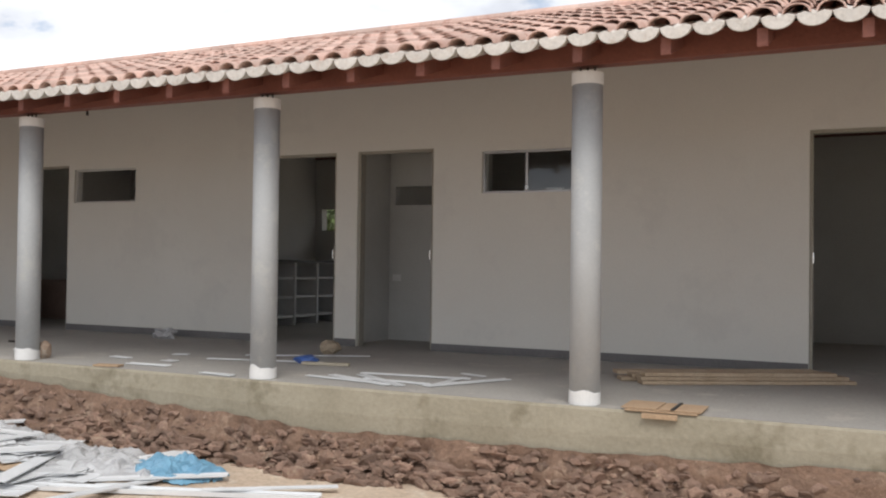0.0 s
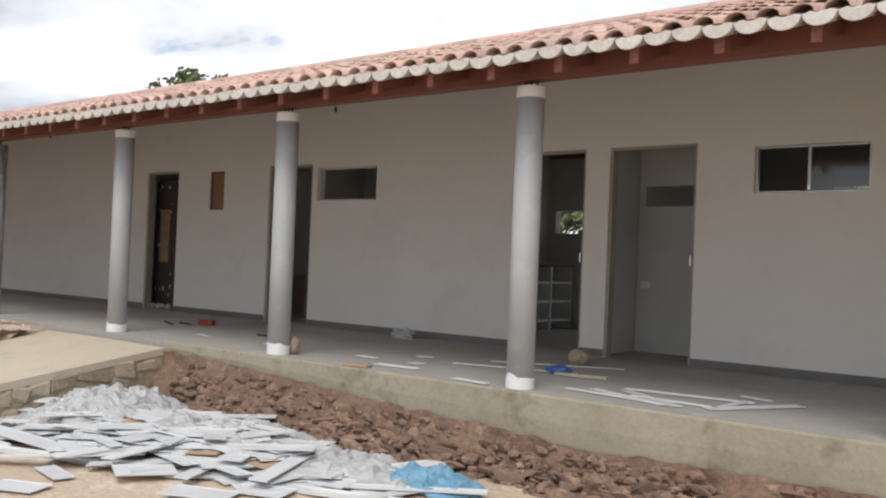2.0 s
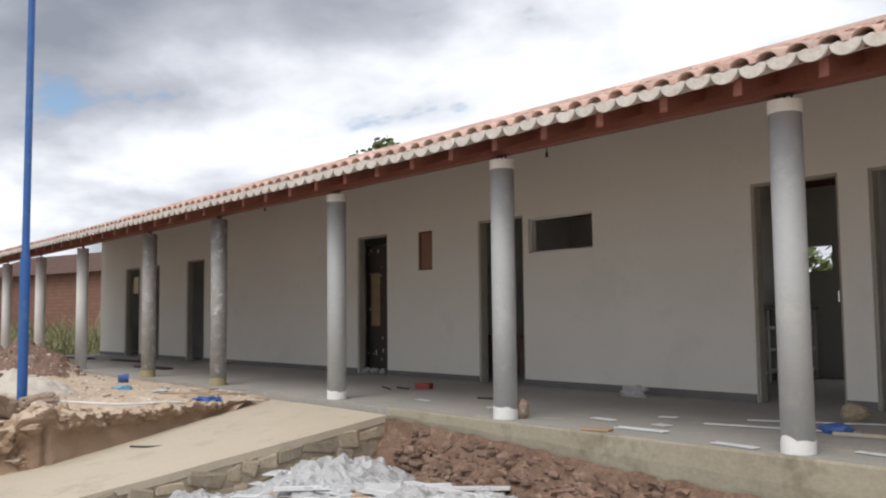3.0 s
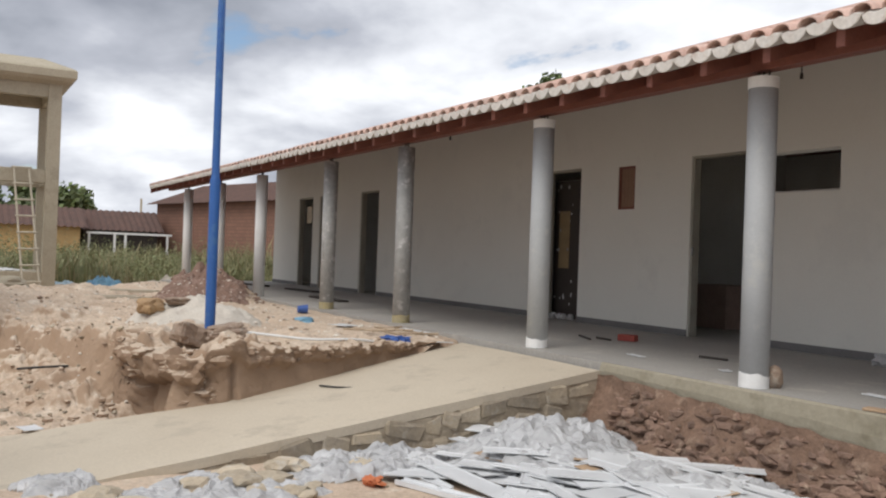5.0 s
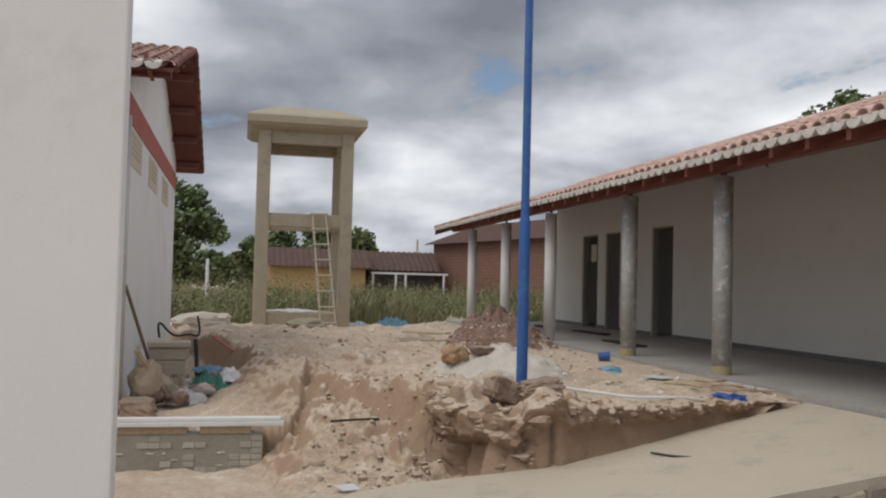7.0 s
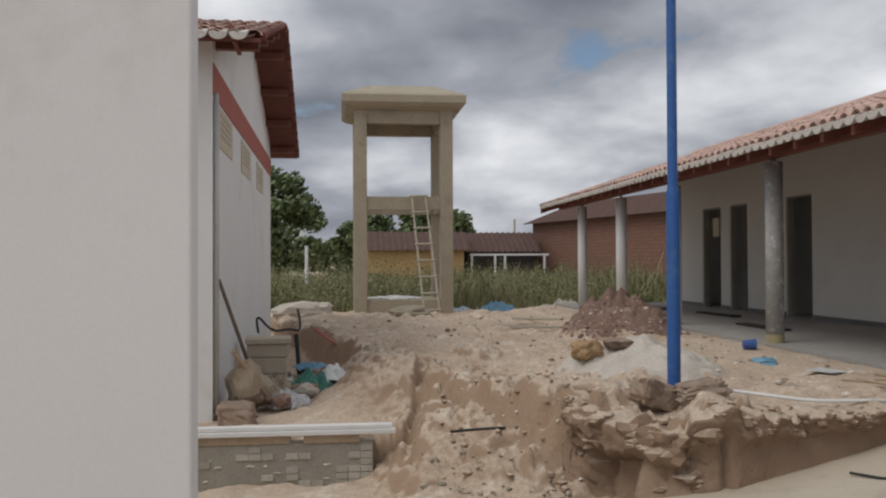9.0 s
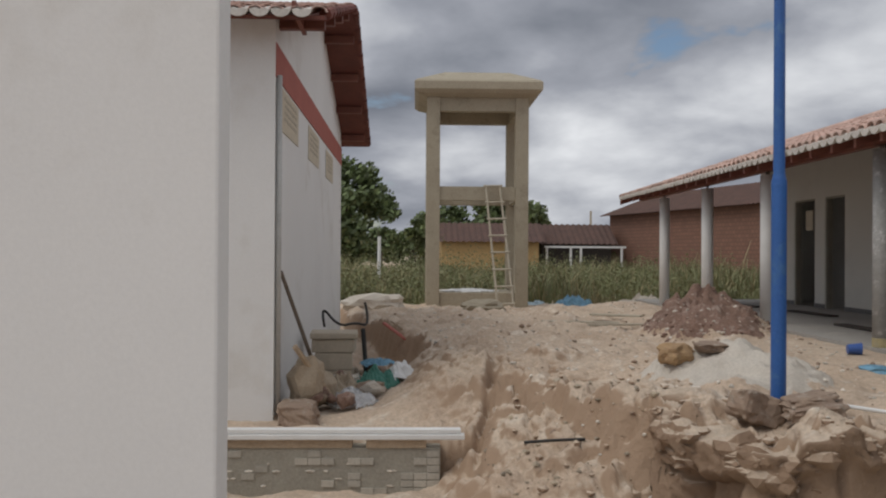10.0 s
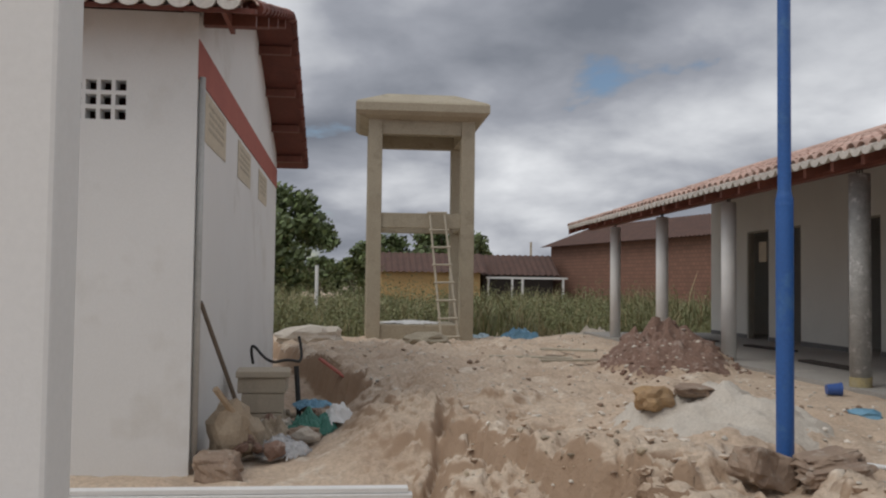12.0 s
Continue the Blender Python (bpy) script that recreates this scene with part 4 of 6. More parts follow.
def build_retaining():
    t = thing("retaining_wall", "low cement-rendered wall, pale tiles half fallen off, white bar on top", "wall", at=(-11.52, 1.16, -0.55))
    part("body", boxed(-0.2, -3.2, -0.95, 0.0, 0.0, -0.05, 0.006), M_GROUT, t)
    part("plank", boxed(-0.16, -0.62, -0.05, 0.015, -0.12, 0.02, 0.004), M_WOOD, t, "wooden plank")
    part("plank", boxed(-0.16, -3.0, -0.05, 0.012, -0.74, 0.018, 0.004), M_WOOD, t, "wooden plank")
    part("top_bar", boxed(-0.06, -3.1, 0.022, 0.04, 0.2, 0.066, 0.008), M_WHITE, t, "long white plastic bar")
    part("top_bar", boxed(-0.075, -3.1, 0.069, 0.022, 0.17, 0.108, 0.008), M_WHITE, t, "long white plastic bar")
    me = bpy.data.meshes.new("tile")
    bm = box(bmesh.new(), 0.0, -0.052, -0.027, 0.012, 0.052, 0.027, 0.002)
    bm.to_mesh(me)
    bm.free()
    me.materials.append(M_MOSAIC)
    rr = random.Random(3)
    for i in range(20):
        for j in range(14):
            near, lowr = i / 6.0, j / 13.0
            if rr.random() < (0.95 if i < 3 and (j > 2 or i == 0) else 0.55 * max(0, 1 - near * 0.5) * (1 if j > 6 else 0.5) + 0.07):
                ob = new("tile", me)
                ob.parent = t
                ob.location = (0.0, -0.06 - i * 0.11, -0.1 - j * 0.062)
    for k in range(70):
        y, z = -0.35 - 1.6 * rr.random(), -0.12 - 0.062 * rr.randrange(1, 13)
        part("mortar_dab", lump(bmesh.new(), (0.002, y, z), (0.008, rr.uniform(0.012, 0.045), rr.uniform(0.006, 0.013)), k * 0.7, 0.6, 1), M_CRUMB, t)


build_retaining()


# ---- water tower with ladder ----
def build_tower():
    t = thing("water_tower", "raw concrete four-legged water tower with flared top", "water tower", at=(-25.6, 2.35, -0.3))
    half, leg = 1.02, 0.15
    for sx in (-1, 1):
        for sy in (-1, 1):
            part("leg", boxed(sx * half - leg, sy * half - leg, -0.6, sx * half + leg, sy * half + leg, 4.95, 0.012), M_CONCRETE, t)
    for z0, z1 in ((2.56, 2.88), (4.61, 4.96)):
        for s in (-1, 1):
            part("beam", boxed(-half + leg, s * half - 0.11, z0, half - leg, s * half + 0.11, z1, 0.01), M_CONCRETE, t)
            part("beam", boxed(s * half - 0.11, -half + leg, z0, s * half + 0.11, half - leg, z1, 0.01), M_CONCRETE, t)
    bm = bmesh.new()
    rings = [(1.17, 4.92), (1.36, 4.99), (1.46, 5.07), (1.46, 5.24), (1.41, 5.29), (0.75, 5.58), (0.0, 5.68)]
    loops = [[bm.verts.new((r * a, r * b, z)) for a, b in ((-1, -1), (0, -1.0), (1, -1), (1.0, 0), (1, 1), (0, 1.0), (-1, 1), (-1.0, 0))] for r, z in rings[:-1]]
    tip = bm.verts.new((0, 0, rings[-1][1]))
    for a, b in zip(loops, loops[1:]):
        for i in range(8):
            bm.faces.new((a[i], a[(i + 1) % 8], b[(i + 1) % 8], b[i]))
    for i in range(8):
        bm.faces.new((loops[-1][i], loops[-1][(i + 1) % 8], tip))
    bm.faces.new(loops[0][::-1])
    bmesh.ops.recalc_face_normals(bm, faces=bm.faces)
    part("tank_top", bm, M_CONCRETE, t, "flared concrete top")
    part("plinth", boxed(-half + leg, -half + leg, -0.2, half + 0.1, half - leg, 0.44, 0.02), M_CONCRETE, t)
    lad = thing("ladder", "home-made pale wooden ladder leaning on concrete tower", "ladder", at=(-23.72, 2.95, -0.25))
    top = Vector((-0.68, -0.26, 2.86))
    for s in (-0.18, 0.18):
        part("rail", rod(bmesh.new(), (0, s, 0), (top.x, top.y + s * 0.9, top.z), 0.028, 0.024, 8), M_OLDWOOD, lad)
    for k in range(8):
        f = 0.06 + k * 0.133
        c = top * f
        part("rung", rod(bmesh.new(), (c.x + 0.02, c.y - 0.22, c.z), (c.x + 0.02, c.y + 0.22, c.z + 0.01), 0.022, segs=8), M_OLDWOOD, lad)


build_tower()


# ---- flag pole and rocks at its foot ----
POLE = thing("flag_pole", "tall blue-painted steel pole wedged between flat rocks", "pole", at=(-9.95, 3.37, 0.05))
part("lower_tube", rod(bmesh.new(), (0, 0, -0.3), (0, 0, 1.48), 0.05, segs=20), M_BLUE_POLE, POLE, smooth=False)
part("joint", rod(bmesh.new(), (0, 0, 1.44), (0, 0, 1.52), 0.052, 0.04, segs=20), M_BLUE_POLE, POLE)
part("upper_tube", rod(bmesh.new(), (0, 0, 1.5), (0, 0, 6.4), 0.038, 0.034, 20), M_BLUE_POLE, POLE)


def slab_rock(size, seed):
    """A broken block of layered stone with flat faces and chipped edges."""
    rr = random.Random(seed)
    off = Vector((seed * 5.3, seed * 2.9, 1.1))
    bm = bmesh.new()
    bmesh.ops.create_cube(bm, size=2.0)
    for v in bm.verts:
        v.co += Vector((rr.uniform(-0.35, 0.2), rr.uniform(-0.35, 0.2), rr.uniform(-0.25, 0.1)))
    bmesh.ops.bevel(bm, geom=list(bm.edges), offset=0.34, segments=2, affect="EDGES", profile=0.6)
    bmesh.ops.subdivide_edges(bm, edges=list(bm.edges), cuts=3, use_grid_fill=True)
    for v in bm.verts:
        layer = 0.035 * noise.noise(Vector((0.3, seed, v.co.z * 3.0)))
        d = 0.24 * noise.noise(v.co * 1.3 + off) + 0.14 * noise.noise(v.co * 3.4 + off) + layer
        v.co = Vector((v.co.x * (1 + d) * size[0], v.co.y * (1 + d) * size[1], v.co.z * (1 + d * 0.7) * size[2]))
    return bm


def rock(label, at, size, seed, turn=0, mat=M_ROCK, rough=0.35, group="", name="rock", tilt=0, sub=3):
    ob = link_mesh(name, slab_rock(size, seed) if mat is M_ROCK else lump(bmesh.new(), (0, 0, 0), size, seed, rough, sub, 1.5), mat)
    ob.matrix_world = pose(*at, tilt, 0, turn)
    return tagged(ob, label, "rock", group)


rock("flat brown broken rock wedged against the blue pole", (-9.72, 3.14, ground_z(-9.72, 3.14) + 0.06), (0.11, 0.145, 0.09), 1, 20, tilt=-14)
rock("flat grey-brown rock slab at foot of blue pole", (-9.5, 3.42, ground_z(-9.5, 3.42) + 0.035), (0.16, 0.19, 0.045), 2, -15, tilt=9)
rock("small flat rock lying on a larger slab", (-9.57, 3.4, ground_z(-9.5, 3.42) + 0.095), (0.11, 0.14, 0.028), 3, 10, tilt=9)
rock("ochre boulder lying on sandy ground", (-11.4, 3.1, ground_z(-11.4, 3.1) + 0.06), (0.13, 0.17, 0.1), 5, 30, M_YROCK)
rock("red-brown flat rock beside sand heap", (-11.45, 3.42, ground_z(-11.45, 3.42) + 0.06), (0.12, 0.17, 0.04), 6, 70)
rock("grey concrete lump on high ground", (-21.6, 2.3, -0.02), (0.3, 0.45, 0.16), 7, 30, M_CONCRETE)
rock("grey-white rubble heap by tall weeds", (-23.7, 0.0, -0.1), (0.45, 0.68, 0.24), 8, 15, M_SAND)


rng = random.Random(61)
for k in range(22):
    x, y = rng.uniform(-7.2, -6.4), rng.uniform(1.7, 4.0)
    s = rng.uniform(0.05, 0.13)
    rock("pale ochre building stone lying beside ramp", (x, y, ground_z(x, y) + s * 0.3), (s, s * rng.uniform(0.8, 1.5), s * 0.42), 70 + k, rng.uniform(0, 180), M_PALESTONE, 0.4, "loose building stones", "building_stone", sub=2)


# scattered broken stones over the site
def scatter(name, label, region, count, seed, mat, lo, hi, keep=None):
    rr = random.Random(seed)
    bm = bmesh.new()
    made = 0
    while made < count:
        x, y = rr.uniform(*region[0]), rr.uniform(*region[1])
        if keep and not keep(x, y):
            continue
        s = lo + (hi - lo) * rr.random() ** 2.5
        lump(bm, (x, y, ground_z(x, y) + s * 0.25), (s, s * rr.uniform(0.6, 1.2), s * rr.uniform(0.35, 0.7)), made * 0.37, 0.5, 1, 1.2)
        made += 1
    ob = link_mesh(name, bm, mat)
    return tagged(ob, label, "rubble", kind="stuff")


high = lambda x, y: y > table(LIP, x) - 0.3 and x < table(RAMP_WEST, y) - 0.1
def build_heap(name, label, centre, reach, mat, seed):
    """A sheet of other soil over a swell of the ground, thinning out raggedly at its rim."""
    bm = bmesh.new()
    rings, spokes = 34, 90
    loops = []
    for i in range(1, rings + 1):
        row = []
        for k in range(spokes):
            a = k * math.tau / spokes
            rim = 1 + 0.22 * noise.noise(Vector((math.cos(a) * 1.6, math.sin(a) * 1.6, seed))) + 0.1 * noise.noise(Vector((math.cos(a) * 5, math.sin(a) * 5, seed)))
            x, y = centre[0] + math.cos(a) * reach[0] * rim * i / rings, centre[1] + math.sin(a) * reach[1] * rim * i / rings
            q = Vector((x * 7, y * 7, seed))
            row.append(bm.verts.new((x, y, ground_z(x, y) + 0.035 + 0.025 * noise.noise(q) + 0.02 * noise.noise(q * 2.7) - 0.1 * (i / rings) ** 6)))
        loops.append(row)
    for a, b in zip(loops, loops[1:]):
        for k in range(spokes):
            bm.faces.new((a[k], b[k], b[(k + 1) % spokes], a[(k + 1) % spokes]))
    bm.faces.new(loops[0])
    bmesh.ops.recalc_face_normals(bm, faces=bm.faces)
    return tagged(link_mesh(name, bm, mat, smooth=True), label, "heap")


build_heap("soil_mound", "heap of dark reddish soil with white crumbs near veranda", (-16.85, 5.1), (1.4, 0.95), M_REDSOIL, 2.0)
build_heap("sand_mound", "low heap of pale grey building sand behind pole", (-11.5, 3.6), (1.15, 0.85), M_SAND, 5.0)
scatter("brown_rubble", "broken brown stones strewn over the dug soil", ((-25, -8.9), (-0.5, 5.9)), 380, 21, M_ROCK, 0.008, 0.045, high)
scatter("pale_rubble", "broken pale mortar crumbs strewn over soil", ((-25, -8.9), (-0.5, 5.9)), 1900, 22, M_CRUMB, 0.006, 0.034, high)
scatter("gully_rubble", "small pale stones in the gully below the ramp", ((-11.4, -9.2), (1.4, 2.6)), 200, 23, M_STONE, 0.006, 0.04)
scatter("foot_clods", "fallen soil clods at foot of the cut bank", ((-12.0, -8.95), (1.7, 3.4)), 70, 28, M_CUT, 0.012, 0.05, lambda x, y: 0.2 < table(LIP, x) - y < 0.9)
scatter("yard_crumbs", "small stones and crumbs on yard soil", ((-7.3, 3), (0.2, 5.8)), 300, 24, M_STONE, 0.006, 0.028)
scatter("mound_crumbs", "pale crumbs over the reddish rubble heap", ((-18.0, -15.7), (4.4, 5.9)), 240, 25, M_CRUMB, 0.012, 0.045)
scatter("red_rubble", "reddish broken brick and clods on the heap", ((-18.1, -15.6), (4.3, 6.0)), 420, 26, M_REDSOIL, 0.012, 0.05)
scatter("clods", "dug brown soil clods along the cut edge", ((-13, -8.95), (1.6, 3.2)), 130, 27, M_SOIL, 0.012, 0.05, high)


# ---- plastic strips, sheets and rubbish ----
def strip(x, y, z, length, width, turn, tilt=0.0, thick=0.008, label="white plastic ceiling strip lying among debris", group="white plastic strips", mat=M_PLASTIC_STRIP, name="plastic_strip", category="strip"):
    """A hollow plastic board with raised long edges."""
    bm = bmesh.new()
    h, w = length / 2, width / 2
    prof = [(-w, 0), (-w, thick), (-w + 0.012, thick), (-w + 0.016, thick * 0.6), (w - 0.016, thick * 0.6), (w - 0.012, thick), (w, thick), (w, 0)]
    ends = [[bm.verts.new((u, v, q)) for v, q in prof] for u in (-h, h)]
    n = len(prof)
    for i in range(n):
        j = (i + 1) % n
        bm.faces.new((ends[0][i], ends[0][j], ends[1][j], ends[1][i]))
    bm.faces.new(ends[0][::-1])
    bm.faces.new(ends[1])
    bmesh.ops.recalc_face_normals(bm, faces=bm.faces)
    ob = link_mesh(name, bm, mat)
    ob.matrix_world = pose(x, y, z, random.uniform(-4, 4) if tilt else 0, tilt, turn)
    return tagged(ob, label, category, group)


def between(a, b, z, width, **kw):
    dx, dy = b[0] - a[0], b[1] - a[1]
    return strip((a[0] + b[0]) / 2, (a[1] + b[1]) / 2, z, math.hypot(dx, dy), width, math.degrees(math.atan2(dy, dx)), **kw)


def pile_height(x, y):
    """The heap of debris between ramp, bank and yard."""
    d = math.hypot((x + 5.6) / 1.9, (y - 5.05) / 0.75)
    e = math.hypot((x + 6.9) / 0.6, (y - 5.2) / 0.8)
    return 0.15 * max(0.0, 1 - d * d) + 0.14 * max(0.0, 1 - e * e)


def crumpled(name, label, category, at, size, height, seed, mat, shape=None, n=64, sharp=1.0):
    """A crumpled sheet of plastic: folded, peaked, thin at its ragged edge."""
    bm = bmesh.new()
    off = Vector((seed * 5.1, seed * 2.3, seed * 0.7))
    grid = {}
    for i in range(n + 1):
        for j in range(n + 1):
            u, v = i / n * 2 - 1, j / n * 2 - 1
            edge = math.hypot(u, v) + 0.22 * noise.noise(Vector((u * 2.2, v * 2.2, seed)))
            if edge > 1.0:
                continue
            p = Vector((u * size[0] * 3.0, v * size[1] * 3.0, 0)) + off
            fold = abs(noise.noise(p)) * 0.8 + abs(noise.noise(p * 2.3 + off)) * 0.6 + abs(noise.noise(p * 5.1)) * 0.4 + abs(noise.noise(p * 11)) * 0.15
            k = max(0.0, 1 - edge) ** 0.5
            x, y = at[0] + u * size[0] + 0.05 * noise.noise(p * 3), at[1] + v * size[1] + 0.05 * noise.noise(p * 3 + off)
            base = shape(x, y) if shape else 0
            grid[i, j] = bm.verts.new((x, y, at[2] + base * 0.7 + k * height * (0.25 + sharp * fold) + 0.006))
    for (i, j), v in list(grid.items()):
        q = [(i, j), (i + 1, j), (i + 1, j + 1), (i, j + 1)]
        if all(c in grid for c in q):
            bm.faces.new([grid[c] for c in q])
    loose = [v for v in bm.verts if not v.link_faces]
    bmesh.ops.delete(bm, geom=loose, context="VERTS")
    ob = link_mesh(name, bm, mat)
    solid = ob.modifiers.new("thickness", "SOLIDIFY")
    solid.thickness = 0.003
    return tagged(ob, label, category)


YARD = -0.63
crumpled("plastic_sheet", "crumpled milky plastic sheet heaped against stone footing", "plastic sheet", (-6.75, 5.05, YARD), (0.8, 0.9), 0.2, 1, M_CLEAR, pile_height)
crumpled("plastic_sheet", "crumpled milky plastic sheet under white strips", "plastic sheet", (-5.6, 5.05, YARD), (1.7, 0.62), 0.13, 2, M_CLEAR, pile_height, 60)
crumpled("plastic_sheet", "crumpled milky plastic sheet beside blue tarpaulin", "plastic sheet", (-3.95, 5.35, YARD), (0.75, 0.36), 0.16, 3, M_CLEAR, pile_height)
crumpled("plastic_sheet", "crumpled milky plastic sheet against earth bank", "plastic sheet", (-5.2, 5.5, YARD), (0.9, 0.3), 0.22, 4, M_CLEAR)
crumpled("plastic_sheet", "crumpled dusty plastic sheet by foot of ramp", "plastic sheet", (-6.75, 2.6, -0.68), (0.55, 0.75), 0.16, 5, M_CLEAR)
crumpled("plastic_sheet", "crumpled dusty plastic sheet by foot of ramp", "plastic sheet", (-7.0, 3.75, -0.64), (0.4, 0.7), 0.18, 6, M_CLEAR)
crumpled("plastic_sheet", "small crumpled plastic bag on lower ramp", "plastic bag", (-7.35, 1.75, -0.68), (0.28, 0.26), 0.14, 7, M_CLEAR)
crumpled("tarpaulin", "crumpled light blue tarpaulin at foot of bank", "tarpaulin", (-3.3, 5.4, YARD), (0.42, 0.26), 0.15, 8, M_BLUE_TARP)

rng = random.Random(31)
for k in range(125):
    while True:
        u, v = rng.gauss(0, 0.45), rng.gauss(0, 0.45)
        x, y = -5.35 + u * 1.8, 4.75 + v * 0.75 + 0.3 * u
        if -7.2 < x < -3.3 and 3.9 < y < 5.6:
            break
    flat = rng.random() < 0.45
    length, width = (rng.uniform(0.25, 0.5), rng.uniform(0.18, 0.3)) if flat else (rng.uniform(0.4, 1.6), rng.uniform(0.08, 0.18))
    strip(x, y, YARD + pile_height(x, y) * 0.75 + 0.035 + rng.uniform(0, 0.06) * max(0.2, 1 - abs(u)), length, width, rng.gauss(12, 42), rng.uniform(-3, 3) or 1)
for k in range(9):
    x, y = rng.uniform(-6.6, -4.2), rng.uniform(4.5, 5.3)
    strip(x, y, YARD + pile_height(x, y) * 0.75 + 0.045 + rng.uniform(0, 0.03), rng.uniform(0.2, 0.4), rng.uniform(0.1, 0.2), rng.uniform(-60, 60), rng.uniform(-6, 6), 0.006, "torn brown cardboard piece among white strips", "cardboard pieces", M_CARD, "cardboard_piece", "cardboard")
between((-6.5, 3.72), (-4.3, 4.5), YARD + 0.012, 0.1, thick=0.03, label="long white plastic bar on yard soil")
between((-4.4, 4.45), (-2.0, 5.3), YARD + 0.014, 0.1, thick=0.03, label="long white plastic bar on yard soil")
between((-2.75, 5.02), (-2.0, 5.52), YARD + 0.045, 0.07, label="short white strip lying across a longer bar")
between((-7.2, 3.9), (-6.2, 3.9), YARD + 0.012, 0.1, thick=0.03, label="long white plastic bar on yard soil")
for x, y, l, w, r in ((-5.2, 3.75, 0.4, 0.14, -10), (-4.1, 4.05, 0.3, 0.24, 5), (-5.0, 3.4, 0.36, 0.22, 25), (-3.9, 4.45, 0.34, 0.25, 20), (-4.3, 4.5, 0.3, 0.22, -15), (-3.4, 4.95, 0.35, 0.14, 30), (-2.6, 5.2, 0.3, 0.08, 10), (-3.0, 4.1, 0.26, 0.18, 15), (-6.0, 3.0, 0.4, 0.12, 30)):
    strip(x, y, ground_z(x, y) + 0.016, l, w, r, label="white plastic offcut lying on yard soil", group="white plastic offcuts", name="plastic_offcut")
strip(-3.2, 3.85, ground_z(-3.2, 3.85) + 0.015, 0.26, 0.14, 12, label="red-brown tile piece on yard soil", group="", mat=M_RED, name="tile_piece", category="tile")
ob = link_mesh("orange_rag", lump(bmesh.new(), (0, 0, 0), (0.08, 0.06, 0.03), 3, 0.9, 3), material("orange cloth", (0.55, 0.17, 0.07), None, 0.9, 8, 40, 0.2))
ob.location = (-6.55, 3.55, ground_z(-6.55, 3.55) + 0.03)
tagged(ob, "crumpled orange rag beside plastic sheet", "rag")

# ---- on the veranda floor ----
deck = dict(label="white plastic strip dropped on veranda floor", group="veranda strips")
for a, b, w in (((-2.9, 6.48), (-2.25, 6.38), 0.05), ((-2.75, 6.62), (-2.05, 6.3), 0.07), ((-2.55, 6.75), (-1.95, 6.32), 0.08), ((-2.6, 6.85), (-1.65, 6.95), 0.06), ((-2.4, 6.55), (-1.8, 6.5), 0.05), ((-1.78, 6.4), (-1.38, 7.1), 0.09), ((-1.75, 6.45), (-1.72, 7.0), 0.05), ((-1.85, 7.25), (-1.6, 7.15), 0.04), ((-4.4, 7.05), (-3.3, 7.35), 0.04), ((-4.3, 7.5), (-3.2, 8.05), 0.04), ((-3.75, 6.2), (-3.4, 6.16), 0.07), ((-4.75, 6.4), (-4.3, 6.42), 0.08), ((-5.3, 6.75), (-5.05, 6.72), 0.07), ((-4.65, 6.75), (-4.5, 6.72), 0.09), ((-10.7, 5.85), (-10.0, 5.88), 0.07), ((-9.65, 5.58), (-9.45, 5.82), 0.025), ((-7.75, 6.75), (-7.5, 6.7), 0.06), ((-6.6, 6.75), (-6.5, 6.7), 0.08), ((-4.95, 7.2), (-4.8, 7.25), 0.07)):
    between(a, b, 0.006 if a[1] > 6.1 else ground_z(*a) + 0.03, w, **deck)


def boards():
    """Sawn boards laid roughly on one another, their ends out of line."""
    rr = random.Random(12)
    for k in range(7):
        layer, lane = divmod(k, 3)
        long = 1.78 - 0.06 * layer + rr.uniform(-0.1, 0.05)
        bm = box(bmesh.new(), 0, -0.075, 0, long, 0.075, 0.028, 0.004)
        ob = link_mesh("board", bm, M_WOOD)
        ob.matrix_world = pose(-0.42 + rr.uniform(-0.08, 0.1) - 0.09 * lane, 7.42 + 0.16 * lane + 0.03 * layer, 0.004 + 0.03 * layer, 0, 0, 29 + rr.uniform(-1.2, 1.2))
        tagged(ob, "pale sawn wooden board stacked on veranda floor", "board", "stacked boards")


boards()


def pallet():
    t = thing("cardboard_stack", "flattened brown cardboard pieces with dark strap over floor edge", "cardboard", at=(0.06, 6.24, 0.006))
    part("sheet", boxed(-0.24, -0.2, 0.0, 0.22, 0.12, 0.008, 0.002), M_CARD, t)
    part("sheet", boxed(-0.27, -0.16, 0.01, -0.04, 0.16, 0.018, 0.002), M_CARD, t)
    part("sheet", boxed(-0.03, -0.17, 0.01, 0.24, 0.14, 0.018, 0.002), M_CARD, t)
    part("flap", boxed(-0.12, -0.235, -0.035, 0.1, -0.2, -0.005, 0.002), M_CARD, t)
    part("strap", boxed(0.05, -0.18, 0.019, 0.075, 0.15, 0.024), M_BLACK, t, "dark strap")


pallet()


def small(name, label, category, bm, mat, at, turn=0):
    ob = link_mesh(name, bm, mat)
    ob.matrix_world = pose(*at, 0, 0, turn)
    return tagged(ob, label, category)


